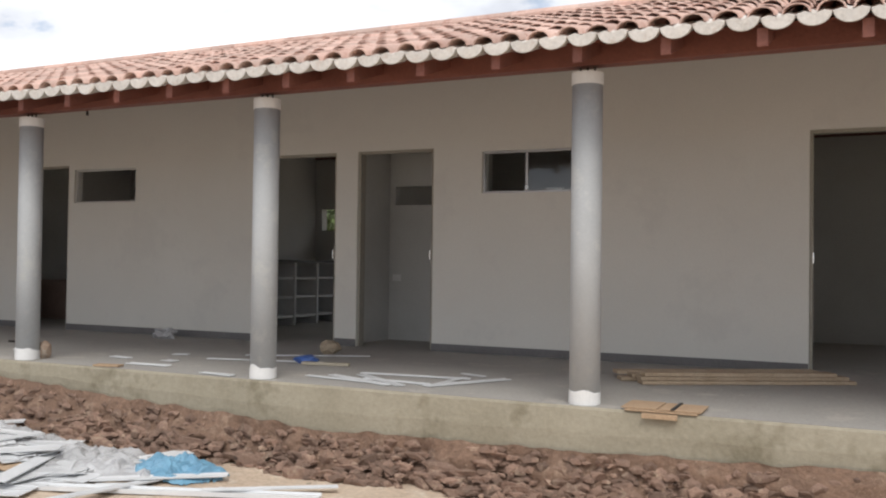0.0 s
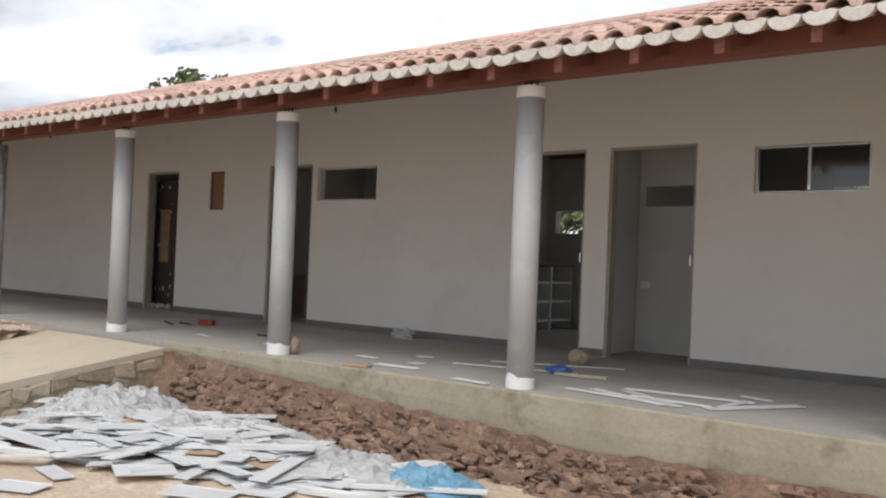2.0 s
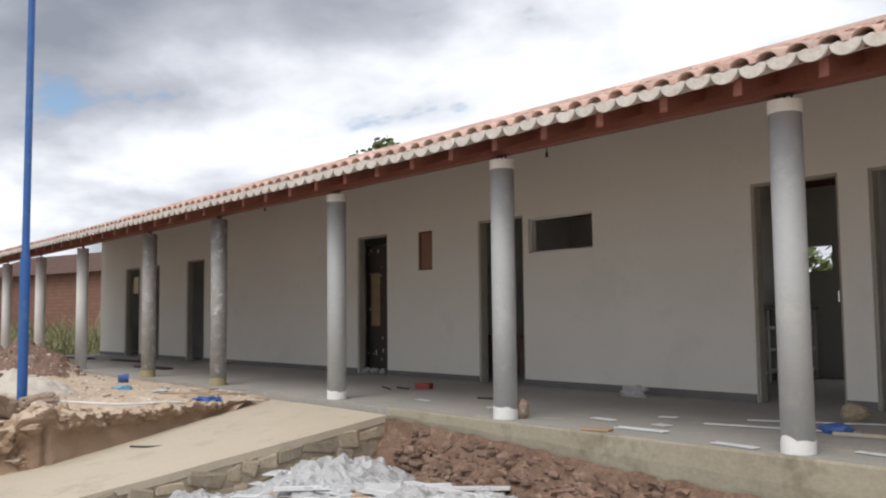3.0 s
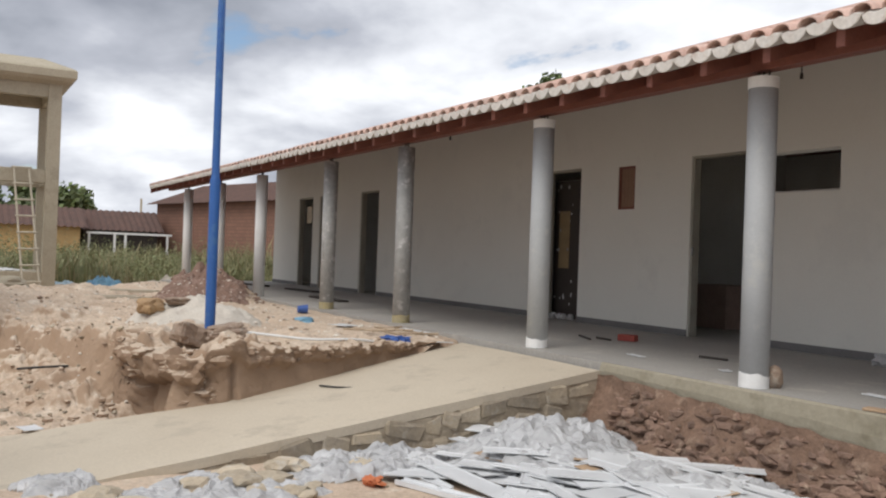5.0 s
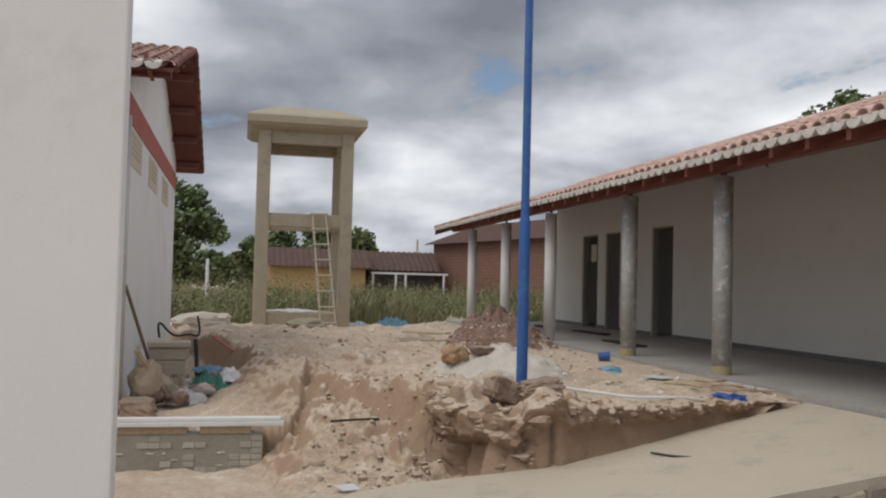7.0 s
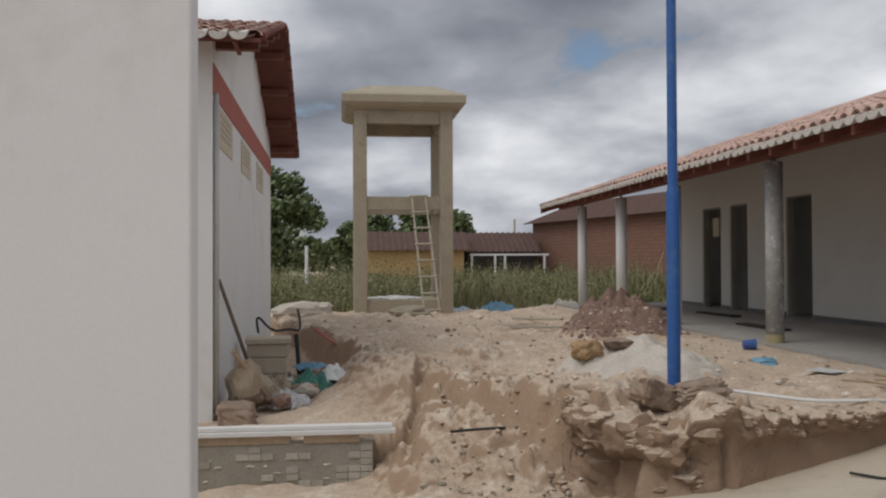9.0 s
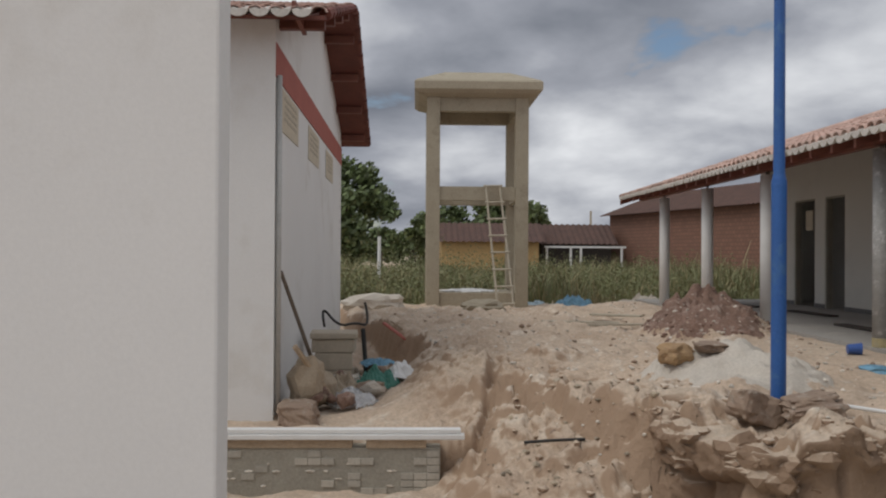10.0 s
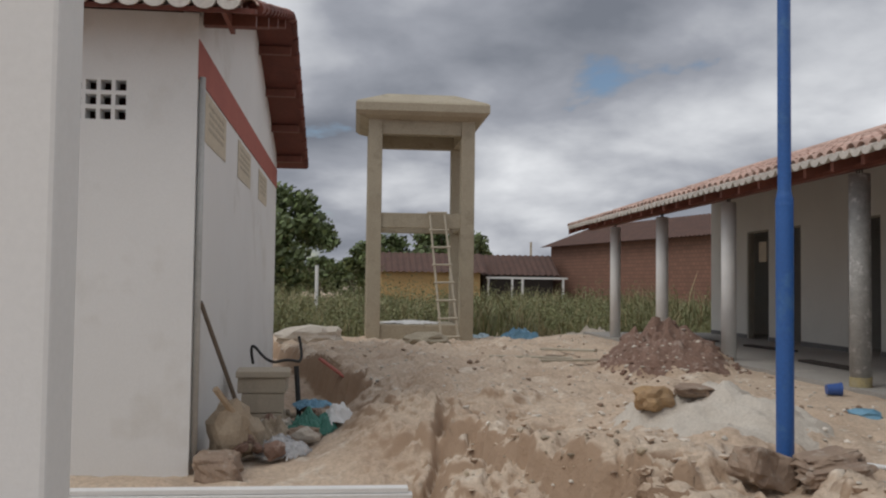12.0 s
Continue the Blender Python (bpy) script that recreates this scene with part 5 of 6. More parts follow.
small("blue_cloth", "crumpled bright blue cloth on veranda floor", "cloth", lump(bmesh.new(), (0, 0, 0.03), (0.13, 0.09, 0.05), 2, 0.5, 2), M_BLUE, (-3.45, 7.3, 0))
small("sack", "dusty brown sack slumped against wall pier", "sack", lump(bmesh.new(), (0, 0, 0.07), (0.11, 0.09, 0.075), 3, 0.3, 3), M_SACK, (-3.7, 8.1, 0))
small("offcut", "grey wood offcuts on veranda floor", "wood", box(bmesh.new(), -0.25, -0.03, 0.004, 0.2, 0.03, 0.03, 0.004), M_OLDWOOD, (-3.15, 7.2, 0), 12)
small("plastic_bag", "clear plastic bag crumpled at foot of wall", "plastic bag", lump(bmesh.new(), (0, 0, 0.05), (0.16, 0.07, 0.08), 4, 0.6, 3), M_CLEAR, (-6.35, 8.62, 0))
small("brick", "red fired brick lying on veranda floor", "brick", box(bmesh.new(), -0.1, -0.055, 0.004, 0.1, 0.055, 0.075, 0.008), M_RED, (-8.85, 7.7, 0), 25)
small("stone_block", "rough grey stone block beside column foot", "stone", lump(bmesh.new(), (0, 0, 0.08), (0.06, 0.06, 0.085), 6, 0.35, 2), M_ROCK, (-5.74, 6.34, 0))
for a, b in (((-9.45, 7.5), (-9.0, 7.3)), ((-9.2, 7.55), (-8.9, 7.5)), ((-7.4, 7.3), (-7.1, 7.35))):
    small("stick", "dark stick lying on veranda floor", "stick", rod(bmesh.new(), (a[0], a[1], 0.012), (b[0], b[1], 0.014), 0.011, segs=6), M_DARK, (0, 0, 0))
small("broken_tile", "broken brown tile on the veranda edge", "tile", box(bmesh.new(), -0.12, -0.05, 0.004, 0.12, 0.05, 0.02, 0.003), M_CARD, (-4.75, 6.16, 0), 15)
small("stick", "bent black stick lying on concrete ramp", "stick", rod(rod(bmesh.new(), (-0.17, 0, 0), (0.02, 0.03, 0.005), 0.009, segs=6), (0.02, 0.03, 0.005), (0.17, 0.16, 0.004), 0.009, segs=6), M_BLACK, (-8.58, 4.1, ramp_z(4.1) + 0.018), 20)
strip(-9.25, 1.75, ramp_z(1.75) + 0.02, 0.2, 0.15, 15, label="white tile piece lying on lower ramp", group="", name="tile_piece", category="tile")
small("bucket", "blue plastic bucket lying near wrapped column", "bucket", rod(rod(bmesh.new(), (-0.07, 0, 0.06), (0.06, 0.01, 0.065), 0.05, 0.062, 18), (0.06, 0.01, 0.065), (0.075, 0.01, 0.065), 0.068, segs=18), M_BLUE, (-13.5, 5.66, ground_z(-13.5, 5.66)), 75)
small("blue_cloth", "blue plastic scrap lying beside bucket", "cloth", lump(bmesh.new(), (0, 0, 0.02), (0.2, 0.12, 0.04), 8, 0.5, 2), M_BLUE_TARP, (-12.2, 5.2, ground_z(-12.2, 5.2)))
small("blue_cloth", "bright blue packaging lying at edge of ramp", "cloth", lump(bmesh.new(), (0, 0, 0.03), (0.15, 0.08, 0.04), 9, 0.6, 3, 2.2), M_BLUE, (-9.62, 5.22, ground_z(-9.62, 5.22)), 75)
strip(-11.3, 5.35, ground_z(-11.3, 5.35) + 0.03, 0.32, 0.2, 20, label="white board piece on soil near column", group="", name="board_piece", category="board")


def hose(name, label, points, r, mat, category="pipe"):
    cu = bpy.data.curves.new(name, "CURVE")
    cu.dimensions, cu.bevel_depth, cu.bevel_resolution = "3D", r, 3
    sp = cu.splines.new("NURBS")
    sp.points.add(len(points) - 1)
    for q, c in zip(sp.points, points):
        q.co = (*c, 1)
    sp.use_endpoint_u, sp.order_u = True, 3
    ob = new(name, cu)
    cu.materials.append(mat)
    return tagged(ob, label, category)


on = lambda x, y, up=0.02: (x, y, ground_z(x, y) + up)
over = lambda x, y: (x, y, 0.035 + max(ground_z(x + a * 0.06, y + b * 0.06) for a in (-1, 0, 1) for b in (-1, 0, 1)))
hose("pipe", "thin white plastic pipe lying over the soil by pole", [over(-9.8, 3.62), over(-9.62, 3.9), over(-9.46, 4.2), over(-9.42, 4.5), over(-9.44, 4.75), over(-9.5, 5.0)], 0.013, M_WHITE)
bar_z = max(ground_z(-10.35 - 0.1 * k / 4, 1.75 + 0.1 * k) for k in range(5)) + 0.012
hose("pipe", "dark iron bar lying across the gully soil", [(-10.35, 1.72, bar_z), (-10.41, 1.95, bar_z + 0.006), (-10.46, 2.17, bar_z)], 0.011, M_BLACK)
for k in range(9):
    rr = random.Random(k)
    x, y = -9.9 - rr.random() * 0.9, 5.0 + rr.random() * 0.8
    small("splinter", "thin pale wood splinter on soil beside ramp", "wood", rod(bmesh.new(), (-0.25, 0, 0), (0.25, 0, 0.01), 0.012, segs=5), M_WOOD, on(x, y, 0.03), rr.uniform(-60, 90))

# ---- rubbish beside the small building ----
small("cement_sack", "full tan cement sack leaning on white wall", "sack", lump(bmesh.new(), (0, 0, 0), (0.15, 0.18, 0.29), 2, 0.42, 3), M_SACK, (-12.9, -0.13, -0.27), 20)
small("cement_sack", "slumped tan cement sack beside wall", "sack", lump(bmesh.new(), (0, 0, 0), (0.2, 0.2, 0.2), 5, 0.2, 3), M_SACK, (-13.2, -0.05, -0.35), -20)
rock("rounded brown stone at corner of white wall", (-12.5, -0.12, -0.5), (0.17, 0.17, 0.12), 21)
small("shovel_handle", "long grey wooden handle leaning on white wall", "handle", rod(bmesh.new(), (-12.72, -0.36, 0.84), (-13.75, -0.06, -0.45), 0.019, 0.022, 10), M_GREYWOOD, (0, 0, 0))
small("lath", "weathered lath leaning among rubbish", "wood", rod(bmesh.new(), (-12.7, -0.22, 0.12), (-13.1, 0.15, -0.5), 0.03, segs=6), M_WOOD, (0, 0, 0))


def block_stack():
    for k, (z, w, d, h) in enumerate(((-0.56, 0.46, 0.4, 0.2), (-0.355, 0.44, 0.42, 0.2), (-0.15, 0.5, 0.42, 0.16), (0.015, 0.56, 0.5, 0.07))):
        ob = link_mesh("concrete_block", box(bmesh.new(), -d / 2, -w / 2, 0, d / 2, w / 2, h, 0.015), M_RAMP)
        ob.matrix_world = pose(-14.8, -0.03, z, 0, 0, 4 * (k % 2))
        tagged(ob, "grey concrete block in a stack beside wall", "block", "stacked concrete blocks")


block_stack()
crumpled("plastic_sack", "crumpled green plastic sack among rubbish", "sack", (-14.1, 0.5, -0.5), (0.3, 0.28), 0.3, 11, M_GREEN_BAG, None, 26)
crumpled("plastic_sack", "torn white plastic sack among rubbish", "sack", (-13.2, 0.3, -0.52), (0.38, 0.28), 0.2, 12, M_CLEAR, None, 26)
crumpled("plastic_sack", "pale plastic sheet beside green sack", "sack", (-14.3, 0.78, -0.42), (0.26, 0.2), 0.25, 13, M_WHITE, None, 26)
crumpled("plastic_sack", "light blue plastic scrap among rubbish", "sack", (-14.8, 0.5, -0.35), (0.2, 0.2), 0.22, 14, M_BLUE_TARP, None, 22)
crumpled("plastic_sack", "brown torn paper sack among rubbish", "sack", (-13.9, 0.1, -0.5), (0.34, 0.26), 0.3, 15, M_SACK, None, 26)
for k in range(22):
    rr = random.Random(50 + k)
    x, y = rr.uniform(-15.2, -12.8), rr.uniform(-0.1, 0.55)
    rock("broken brick and mortar lump among rubbish", (x, y, -0.48 + rr.uniform(0, 0.12)), (rr.uniform(0.05, 0.13), rr.uniform(0.05, 0.12), rr.uniform(0.04, 0.08)), k, rr.uniform(0, 180), rr.choice((M_ROCK, M_REDSOIL, M_SAND, M_STONE)), 0.5, "rubbish lumps", "rubble_lump", sub=2)
hose("hose", "black rubber hose loop propped on concrete blocks", [(-15.3, -0.2, 0.1), (-15.2, -0.25, 0.4), (-15.0, 0.0, 0.12), (-15.1, 0.2, 0.17), (-15.3, 0.38, 0.1), (-15.4, 0.3, 0.4)], 0.016, M_BLACK, "hose")
hose("hose", "black rubber strip hanging beside concrete blocks", [(-15.0, 0.3, 0.1), (-14.95, 0.33, -0.2), (-14.9, 0.35, -0.5)], 0.028, M_BLACK, "hose")
for k, (x, y, r) in enumerate(((-17.2, 0.75, 20), (-17.6, 0.85, 35))):
    ob = link_mesh("board", box(bmesh.new(), -0.35, -0.07, -0.012, 0.35, 0.07, 0.012, 0.003), M_STRIPE if k == 0 else M_WOOD)
    ob.matrix_world = pose(x, y, -0.2, 0, 35, 60 + r)
    tagged(ob, "red-brown board leaning in the trench" if k == 0 else "pale board leaning in the trench", "board")

# ---- far end of the site ----
for x, y, l, w, r in ((-18.9, 3.7, 1.3, 0.16, 75), (-18.4, 4.2, 1.5, 0.12, 95), (-19.3, 4.4, 0.9, 0.2, 60), (-20.5, 4.9, 0.8, 0.15, 80)):
    ob = link_mesh("board", box(bmesh.new(), -l / 2, -w / 2, 0, l / 2, w / 2, 0.03, 0.004), M_OLDWOOD)
    ob.matrix_world = pose(*on(x, y, 0.06), 0, 0, r)
    tagged(ob, "grey weathered board lying on soil", "board", "far boards")
crumpled("tarpaulin", "crumpled light blue tarpaulin at edge of weeds", "tarpaulin", (-26.2, 4.9, -0.32), (0.5, 0.5), 0.45, 16, M_BLUE_TARP, None, 24)
crumpled("tarpaulin", "pale blue plastic sheet at edge of weeds", "tarpaulin", (-26.2, 3.7, -0.32), (0.5, 1.0), 0.25, 17, material("pale blue sheet", (0.42, 0.55, 0.62), None, 0.5, 5, 30, 0.2), None, 24)
crumpled("plastic_sheet", "dusty grey plastic heap near far columns", "plastic sheet", (-25.6, 6.5, -0.3), (0.7, 0.8), 0.4, 18, M_SAND, None, 24)
crumpled("plastic_sheet", "white plastic sheet lying on tower plinth", "plastic sheet", (-25.2, 2.2, 0.135), (0.6, 0.7), 0.1, 19, M_WHITE, None, 22)
for k, (x, y) in enumerate(((-16.3, 7.2), (-19.5, 7.9), (-22.0, 7.6))):
    ob = link_mesh("board", box(bmesh.new(), -0.7, -0.1, 0.004, 0.7, 0.1, 0.035, 0.004), M_DARK)
    ob.matrix_world = pose(x, y, 0, 0, 0, 4 * k)
    tagged(ob, "dark wooden board lying on veranda floor", "board", "dark boards")

# ---- inside the rooms ----
small("light_switch", "white light switch plate on inside wall", "switch", box(bmesh.new(), -0.06, 0, -0.04, 0.06, 0.012, 0.04, 0.003), M_WHITE, (-3.94, 9.985, 0.76))
small("light_switch", "white light switch plate on inside partition", "switch", box(bmesh.new(), 0, -0.05, -0.04, 0.012, 0.05, 0.04, 0.003), M_WHITE, (-6.835, 9.9, 1.3))
small("soap_box", "small white box standing on the window sill", "box", box(bmesh.new(), -0.09, 0, 0, 0.09, 0.05, 0.05, 0.006), M_WHITE, (-1.62, 9.018, 1.682))
SHELF = thing("shelf_unit", "pale open shelves under a dark worktop inside room", "shelf", at=(-6.82, 10.7, 0))
part("worktop", boxed(0, 0, 0.93, 0.5, 1.85, 0.97, 0.004), M_SKIRT, SHELF, "dark stone worktop")
for y in (0.02, 0.62, 1.22, 1.8):
    part("side_panel", boxed(0.01, y, 0.0, 0.47, y + 0.04, 0.928, 0.003), M_WHITE, SHELF)
for z in (0.12, 0.4, 0.68):
    for y in (0.062, 0.662, 1.262):
        part("shelf_board", boxed(0.01, y, z, 0.46, y + 0.536, z + 0.03, 0.003), M_WHITE, SHELF)
# a dark sheet across the opening stands in for the room's shade
DARK_SHEET = thing("door_leaf", "dark sheet standing for the unlit room, with pale spots and ochre panel", "door", at=(-11.84, 9.2, 0))
part("leaf", boxed(-0.43, 0, 0.006, 0.43, 0.035, 2.06, 0.005), M_DARK, DARK_SHEET)
part("panel", boxed(-0.3, -0.008, 0.75, -0.05, -0.001, 1.6, 0.003), M_YELLOW_BOARD, DARK_SHEET, "ochre stained panel")
rr = random.Random(77)
# pale spots strewn over the dark sheet
for k in range(26):
    x, z, s = rr.uniform(-0.38, 0.38), rr.uniform(0.15, 2.0), rr.uniform(0.008, 0.028)
    part("paint_splash", lump(bmesh.new(), (x, -0.006, z), (s, 0.006, s * rr.uniform(0.8, 1.8)), k, 0.5, 1), M_CLEAR, DARK_SHEET, "pale spot")
for k in range(5):
    rr = random.Random(80 + k)
    small("plastic_bag", "small white plastic bag on floor among stored boards", "plastic bag", lump(bmesh.new(), (0, 0, 0.04), (0.06, 0.05, 0.05), k, 0.5, 2), M_CLEAR, (rr.uniform(-12.2, -11.5), rr.uniform(8.95, 9.12), 0))
small("brick_pier", "low red clay brick pier inside room", "pier", box(bmesh.new(), -0.35, -0.3, 0.004, 0.35, 0.3, 0.6, 0.01), M_PINK, (-10.3, 10.7, 0))
small("paper_notice", "pale yellow paper notice fixed in far doorway", "notice", box(bmesh.new(), -0.3, 0, 0, 0.02, 0.01, 0.4, 0.002), M_SIGN, (-21.85, 8.97, 1.55))


# ---- weeds, trees, far houses ----
def build_weeds(name, label, region, count, seed, h0, h1, mat, keep=None):
    rr = np.random.RandomState(seed)
    verts, faces = [], []
    k = 0
    while k < count:
        x = region[0][1] - (region[0][1] - region[0][0]) * rr.rand() ** 1.6
        y = region[1][0] + (region[1][1] - region[1][0]) * rr.rand()
        if keep and not keep(x, y):
            k += 1
            continue
        dens = noise.noise(Vector((x * 0.35, y * 0.35, 2)))
        h = (h0 + (h1 - h0) * rr.rand()) * (0.75 + 1.4 * dens)
        w, a, lean = 0.006 + 0.012 * rr.rand() + 0.0002 * abs(x), rr.rand() * 6.28, 0.75 * h * rr.rand()
        z = -0.4
        dx, dy, lx, ly = math.cos(a) * w, math.sin(a) * w, math.cos(a + 1.2) * lean, math.sin(a + 1.2) * lean
        b = len(verts)
        verts += [(x - dx, y - dy, z), (x + dx, y + dy, z), (x + dx * 0.8 + lx * 0.35, y + dy * 0.8 + ly * 0.35, z + h * 0.62), (x - dx * 0.8 + lx * 0.35, y - dy * 0.8 + ly * 0.35, z + h * 0.62), (x + lx, y + ly, z + h)]
        faces += [(b, b + 1, b + 2, b + 3), (b + 3, b + 2, b + 4)]
        k += 1
    me = bpy.data.meshes.new(name)
    me.from_pydata(verts, [], faces)
    me.materials.append(mat)
    return tagged(new(name, me), label, "weeds", kind="stuff")


open_field = lambda x, y: not (x > -27.5 and 0.2 < y < 7)
build_weeds("weeds", "tall green weeds in the field behind site", ((-58, -26.5), (-14, 20)), 30000, 5, 0.35, 0.95, M_GRASS, open_field)
build_weeds("dry_weeds", "pale dry weeds in the field behind site", ((-58, -27), (-14, 20)), 9000, 6, 0.5, 1.2, material("dry weeds", (0.3, 0.26, 0.14), None, 0.8, 2, 10, 0, vary=0.3), open_field)


def build_sprigs(name, label, region, count, seed, h0, h1, mat, keep):
    """Leafy weeds: small leaves strewn up thin bent stems, in patches of uneven height."""
    rr = np.random.RandomState(seed)
    verts, faces = [], []
    for k in range(count):
        x = region[0][1] - (region[0][1] - region[0][0]) * rr.rand() ** 1.5
        y = region[1][0] + (region[1][1] - region[1][0]) * rr.rand()
        if not keep(x, y):
            continue
        dens = noise.noise(Vector((x * 0.3, y * 0.3, 8)))
        h = (h0 + (h1 - h0) * rr.rand() ** 1.7) * (0.75 + 1.6 * dens)
        bx, by = rr.normal(0, 0.2, 2) * h
        for i in range(10):
            f = 0.15 + 0.85 * rr.rand()
            ox, oy, oz = rr.normal(0, 0.07, 3)
            cx, cy, cz = x + bx * f * f + ox, y + by * f * f + oy, -0.4 + h * f + oz * 0.5
            s = (0.022 + 0.03 * rr.rand()) * (1 + 0.006 * abs(x))
            e, g = rr.normal(0, 1, 3), rr.normal(0, 1, 3)
            e, g = e / np.linalg.norm(e) * s, g / np.linalg.norm(g) * s * 0.6
            b = len(verts)
            verts += [(cx - e[0], cy - e[1], cz - e[2]), (cx + g[0], cy + g[1], cz + g[2]), (cx + e[0], cy + e[1], cz + e[2]), (cx - g[0], cy - g[1], cz - g[2])]
            faces.append((b, b + 1, b + 2, b + 3))
    me = bpy.data.meshes.new(name)
    me.from_pydata(verts, [], faces)
    me.materials.append(mat)
    return tagged(new(name, me), label, "weeds", kind="stuff")


build_sprigs("leafy_weeds", "leafy dull green weeds in the field behind site", ((-58, -26.5), (-14, 20)), 26000, 15, 0.4, 1.3, M_GRASS, open_field)
build_weeds("rear_weeds", "green weeds behind the long building", ((-12, 4), (14.5, 26)), 6000, 7, 0.7, 1.3, M_GRASS)


def build_tree(label, at, height, spread_r, seed, clumps=46, leaves=130, leaf=0.2, crown_low=0.35):
    rr = random.Random(seed)
    t = thing("tree", label, "tree", at=at)
    top = Vector((rr.uniform(-0.3, 0.3), rr.uniform(-0.3, 0.3), height * 0.55))
    bm = rod(bmesh.new(), (0, 0, -0.5), top, height * 0.035, height * 0.02, 9)
    for k in range(9):
        a = k * 2.4 + rr.uniform(-0.3, 0.3)
        start = top * rr.uniform(0.55, 1.0)
        end = Vector((math.cos(a) * spread_r * rr.uniform(0.4, 0.75), math.sin(a) * spread_r * rr.uniform(0.4, 0.75), height * rr.uniform(0.55, 0.9)))
        rod(bm, start, end, height * 0.014, height * 0.005, 6)
    part("trunk", bm, M_BARK, t)
    verts, faces = [], []
    mid_z, half_z = height * (1 + crown_low) / 2, height * (1 - crown_low) / 2
    for c in range(clumps):
        u, v, r = rr.uniform(-1, 1), rr.uniform(0, 6.28), rr.uniform(0.35, 1.0) ** 0.5
        s = math.sqrt(1 - u * u)
        centre = Vector((math.cos(v) * s * r * spread_r * 0.86, math.sin(v) * s * r * spread_r * 0.86, mid_z + u * r * half_z * 0.86))
        size = spread_r * rr.uniform(0.14, 0.27)
        for _ in range(leaves):
            d = Vector((rr.gauss(0, 1), rr.gauss(0, 1), rr.gauss(0, 0.75)))
            p = centre + d.normalized() * size * rr.uniform(0.3, 1.0)
            n = Vector((rr.gauss(0, 1), rr.gauss(0, 1), rr.gauss(0.5, 1))).normalized()
            e = n.orthogonal().normalized() * leaf * rr.uniform(0.6, 1.3)
            f = n.cross(e) * 0.55
            b = len(verts)
            verts += [p - e, p + f, p + e, p - f]
            faces.append((b, b + 1, b + 2, b + 3))
    me = bpy.data.meshes.new("crown")
    me.from_pydata(verts, [], faces)
    me.materials.append(M_LEAF)
    ob = new("crown", me)
    ob.parent = t
    return t


build_tree("large dense green tree beyond the weed field", (-62, -4.4, -0.3), 7.4, 5.0, 1, 64, 190, 0.24, 0.05)
build_tree("broad green tree behind far ochre house", (-76, 8.2, -0.3), 6.3, 4.2, 2, 44, 130, 0.28, 0.15)
build_tree("broad green tree behind far ochre house", (-82, 3.8, -0.3), 5.6, 4.0, 3, 40, 120, 0.28, 0.15)
build_tree("round green tree beside weed field", (-66, -12, -0.3), 8.5, 5.0, 4, 50, 140, 0.28, 0.1)
build_tree("low green tree at field edge", (-90, -2.5, -0.3), 4.2, 3.2, 8, 30, 110, 0.3, 0.05)
build_tree("sparse green tree rising behind the tiled roof", (-42.5, 31.5, -0.4), 12.1, 4.4, 5, 44, 130, 0.2, 0.5)
build_tree("leafy green tree behind the long building", (-4.2, 25, -0.4), 8.6, 4.4, 6, 44, 150, 0.2, 0.1)
build_tree("leafy green tree behind the long building", (4.5, 24, -0.4), 9.3, 4.6, 7, 44, 150, 0.2, 0.15)
for k in range(6):
    build_tree("green leafy shrub behind the long building", (-3.5 - 3.0 * k, 17 + (k % 2), -0.45), 3.2, 1.9, 60 + k, 30, 130, 0.12, 0.0)
for k in range(13):
    build_tree("low scrub tree beyond weed field", (-96 - 3 * (k % 2), -44 + 7.5 * k, -0.4), 2.6 + (k * 7 % 4) * 0.35, 4.6, 80 + k, 20, 70, 0.35, 0.0)
for k in range(14):
    build_tree("distant dark green tree on the skyline", (-150 - 4 * (k % 3), -60 + k * 11, -0.4), 5.5 + (k * 37 % 5) * 0.6, 6.5, 40 + k, 16, 60, 0.6, 0.0)


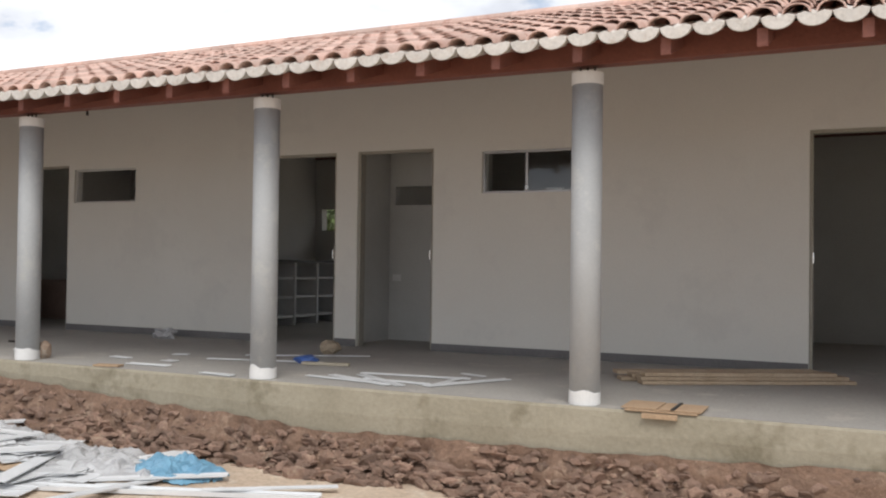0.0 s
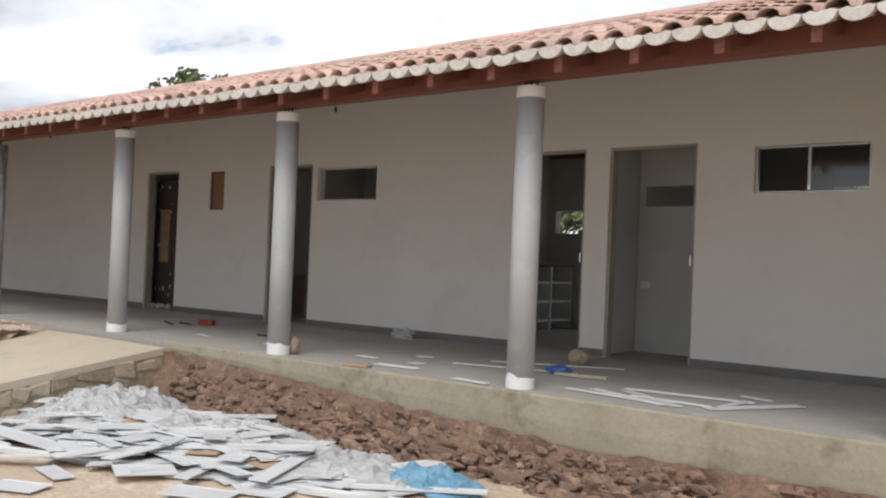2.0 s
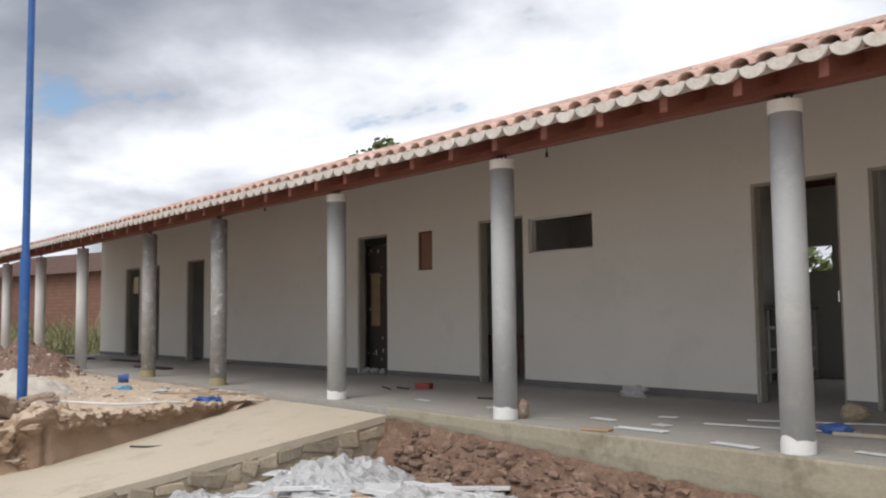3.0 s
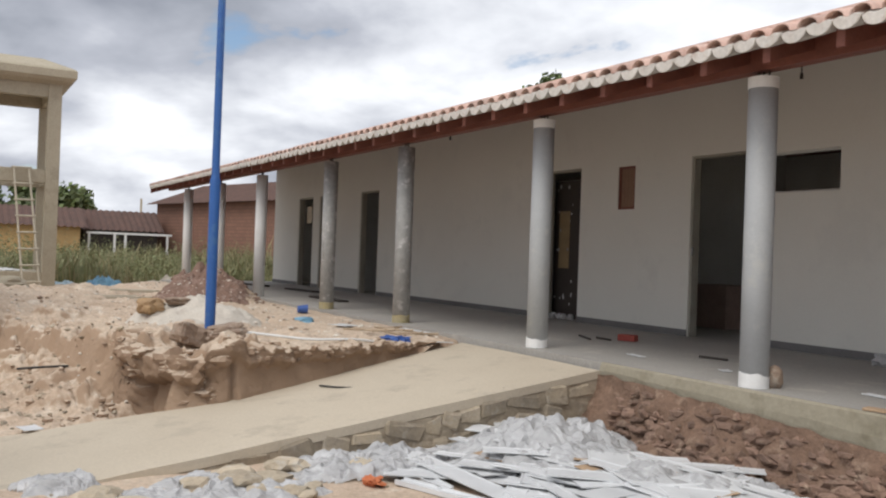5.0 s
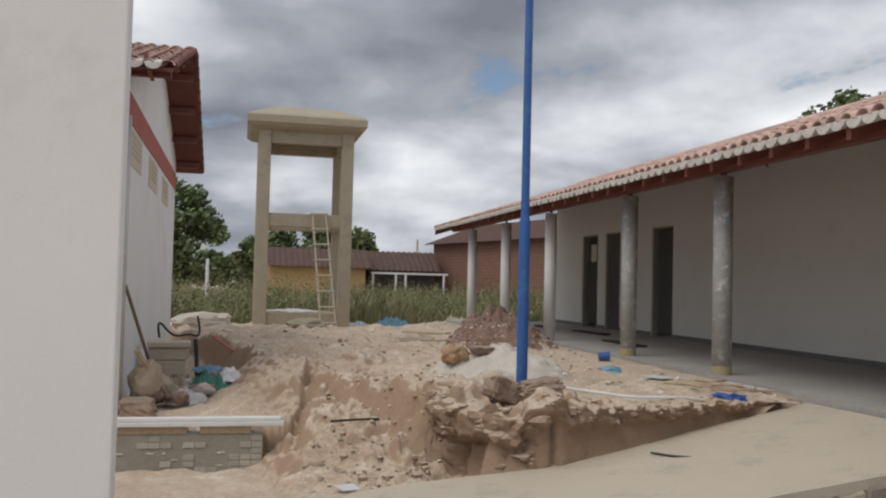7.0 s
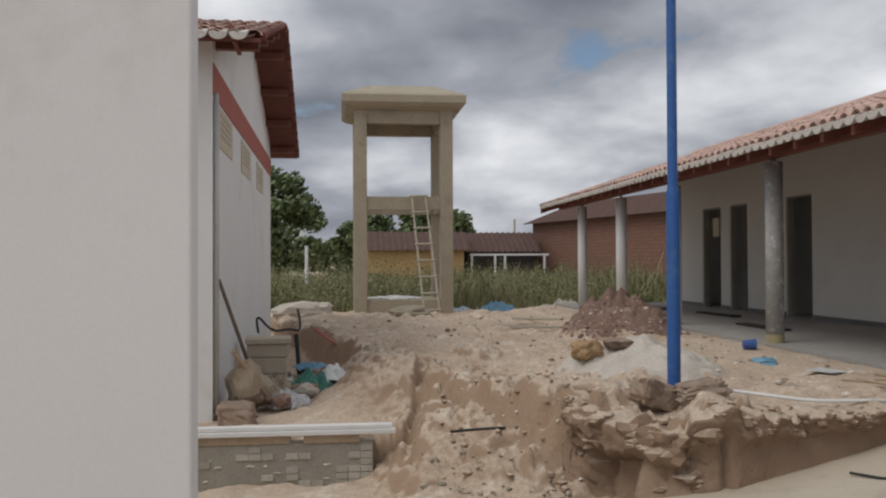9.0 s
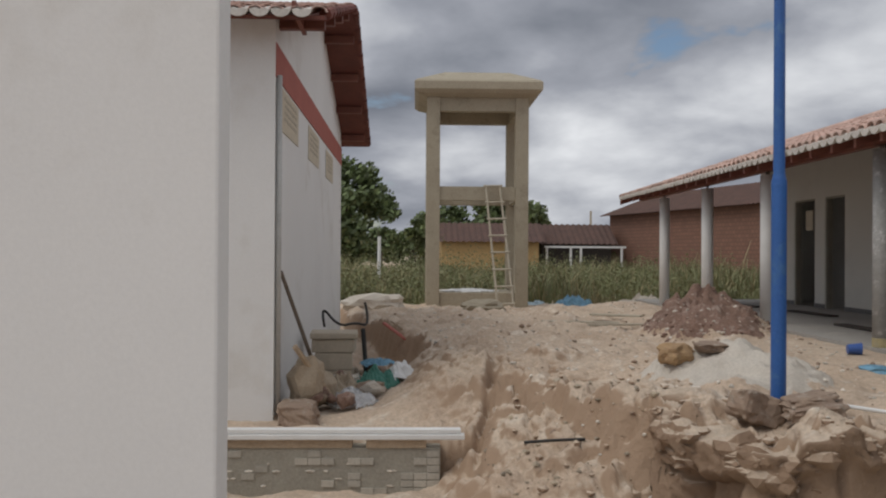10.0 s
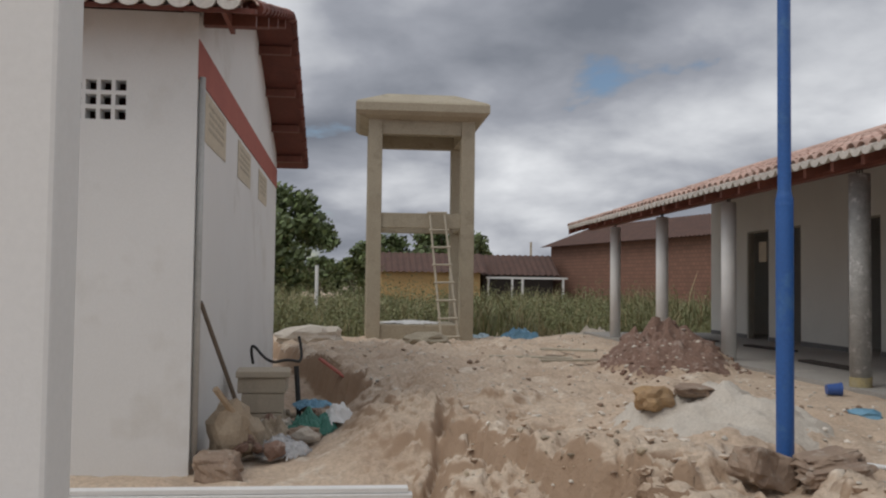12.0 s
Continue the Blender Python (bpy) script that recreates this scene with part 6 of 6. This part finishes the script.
def gable_house(name, label, at, turn, length, depth, eave, rise, mat_wall, openings, over=0.35):
    h = thing(name, label, "house", at=at)
    h.rotation_euler = (0, 0, radians(turn))
    part("front_wall", pierced(bmesh.new(), "x", 0, length, -0.3, eave, 0, 0.2, openings), mat_wall, h)
    part("back_wall", boxed(0, depth - 0.2, -0.3, length, depth, eave), mat_wall, h)
    for x in (0.0, length - 0.2):
        bm = bmesh.new()
        pts = [(0.202, -0.3), (depth - 0.202, -0.3), (depth - 0.202, eave), (depth / 2, eave + rise - 0.08), (0.202, eave)]
        a, b = [bm.verts.new((x, y, z)) for y, z in pts], [bm.verts.new((x + 0.2, y, z)) for y, z in pts]
        bm.faces.new(a)
        bm.faces.new(b[::-1])
        for i in range(5):
            bm.faces.new((a[i], b[i], b[(i + 1) % 5], a[(i + 1) % 5]))
        bmesh.ops.recalc_face_normals(bm, faces=bm.faces)
        part("end_wall", bm, mat_wall, h)
    s = rise / (depth / 2)
    bm = bmesh.new()
    for sgn in (0, 1):
        y0, y1 = (-over, depth / 2) if sgn == 0 else (depth + over, depth / 2)
        n = int((length + 2 * over) / 0.35)
        for i in range(n):
            x0 = -over + i * 0.35
            zb = eave - s * over
            if i == 0:
                last = [bm.verts.new((x0, y0, zb)), bm.verts.new((x0, y1, eave + rise))]
            for dx, up in ((0.17, 0.07), (0.35, 0.0)):
                nxt = [bm.verts.new((x0 + dx, y0, zb + up)), bm.verts.new((x0 + dx, y1, eave + rise + up))]
                bm.faces.new((last[0], nxt[0], nxt[1], last[1]))
                last = nxt
    bmesh.ops.remove_doubles(bm, verts=bm.verts, dist=0.001)
    part("roof", bm, M_OLD_ROOF, h, "old brown tiled roof")
    return h


ochre = gable_house("ochre_house", "small ochre-painted house with old brown tiled roof", (-60, 8.0, -0.3), -90, 5.6, 5.0, 2.15, 1.02, M_YELLOW_HOUSE, [(1.0, 1.8, -0.3, 1.7)])
porch = gable_house("porch_house", "low dark house with open porch and brown roof", (-61.5, 12.65, -0.3), -90, 4.2, 4.5, 2.1, 1.08, M_DARK, [(0.4, 3.6, -0.3, 1.7)])
part("beam", boxed(-0.6, 5.6, 1.72, 4.2, 5.72, 1.84), M_WHITE, porch, "white porch beam")
for x in (-0.4, 2.0, 2.6, 4.0):
    part("post", boxed(x, 5.6, -0.3, x + 0.12, 5.72, 1.72), M_WHITE, porch, "white porch post")


def brick_material():
    m = material("red clay brick courses", (0.3, 0.155, 0.1), None, 0.9, 1.0, 20, 0.3)
    nt = m.node_tree
    co, sep, com, br = nt.nodes.new("ShaderNodeTexCoord"), nt.nodes.new("ShaderNodeSeparateXYZ"), nt.nodes.new("ShaderNodeCombineXYZ"), nt.nodes.new("ShaderNodeTexBrick")
    nt.links.new(co.outputs["Object"], sep.inputs[0])
    nt.links.new(sep.outputs["X"], com.inputs[0])
    nt.links.new(sep.outputs["Z"], com.inputs[1])
    nt.links.new(com.outputs[0], br.inputs["Vector"])
    br.inputs["Color1"].default_value, br.inputs["Color2"].default_value, br.inputs["Mortar"].default_value = (0.26, 0.135, 0.095, 1), (0.215, 0.113, 0.08, 1), (0.16, 0.09, 0.068, 1)
    br.inputs["Scale"].default_value, br.inputs["Brick Width"].default_value, br.inputs["Row Height"].default_value, br.inputs["Mortar Size"].default_value = 1.0, 0.3, 0.2, 0.02
    nt.links.new(br.outputs["Color"], nt.nodes["Principled BSDF"].inputs["Base Color"])
    return m


gable_house("brick_house", "long bare red-brick house with low brown roof", (-60.5, 13.3, -0.3), 15, 17.0, 7.0, 3.95, 1.3, brick_material(), [], 0.5)
small("fence_post", "white-painted wooden post standing in weeds", "post", rod(bmesh.new(), (0, 0, -0.3), (0, 0, 1.95), 0.06, segs=8), M_WHITE, (-36.5, -0.4, -0.3))
small("utility_pole", "thin grey utility pole far beyond the houses", "pole", rod(bmesh.new(), (0, 0, -0.3), (0, 0, 5.6), 0.13, 0.1, 8), M_CONCRETE, (-90, 17.9, -0.3))


# ---- roof tiles and eave scallops of the long building ----
eave_me = bpy.data.meshes.new("eave_tile")
em = eave_piece()
em.to_mesh(eave_me)
em.free()
eave_me.materials.append(M_EAVE)
cover_me = tile_mesh("roof_tile", COVER, M_TILE)
far_places = []
rng = random.Random(12)
columns_x = [ROOF_WEST + 0.1 + PITCH * k for k in range(int((ROOF_EAST - ROOF_WEST - 0.15) / PITCH))]
for k, x in enumerate(columns_x):
    ob = new("eave_tile", eave_me)
    ob.parent = ROOF
    ob.location = (x + PITCH / 2, EAVE_Y + rng.uniform(-0.008, 0.008), EAVE_Z + 0.015 + rng.uniform(-0.005, 0.005))
    for row in range(12):
        y = EAVE_Y + 0.01 + row * 0.345
        if y > RIDGE_Y - 0.2:
            continue
        z = roof_z(y)
        if row < 6 and -8.9 < x < 0.5:
            ob = new("roof_tile", cover_me)
            ob.parent = ROOF
            ob.matrix_local = Matrix.LocRotScale((x + rng.uniform(-0.008, 0.008), y, z + rng.uniform(-0.003, 0.008)), Euler((0, 0, rng.uniform(-0.03, 0.03))), None)
        else:
            far_places.append((COVER, (x, y, z)))
        if row:
            far_places.append((CHANNEL, (x + PITCH / 2, y, z)))
joined_tiles("roof_tiles", far_places, M_TILE, ROOF, "rows of weathered clay roof tiles")
bm = bmesh.new()
x = ROOF_WEST - 0.02
while x < ROOF_EAST:
    rod(bm, (x, RIDGE_Y, roof_z(RIDGE_Y) + 0.02), (x + 0.44, RIDGE_Y, roof_z(RIDGE_Y) + 0.035), 0.1, 0.085, 10)
    x += 0.38
tagged(part("ridge_tiles", bm, M_TILE, ROOF, "row of clay ridge tiles"), kind="stuff")
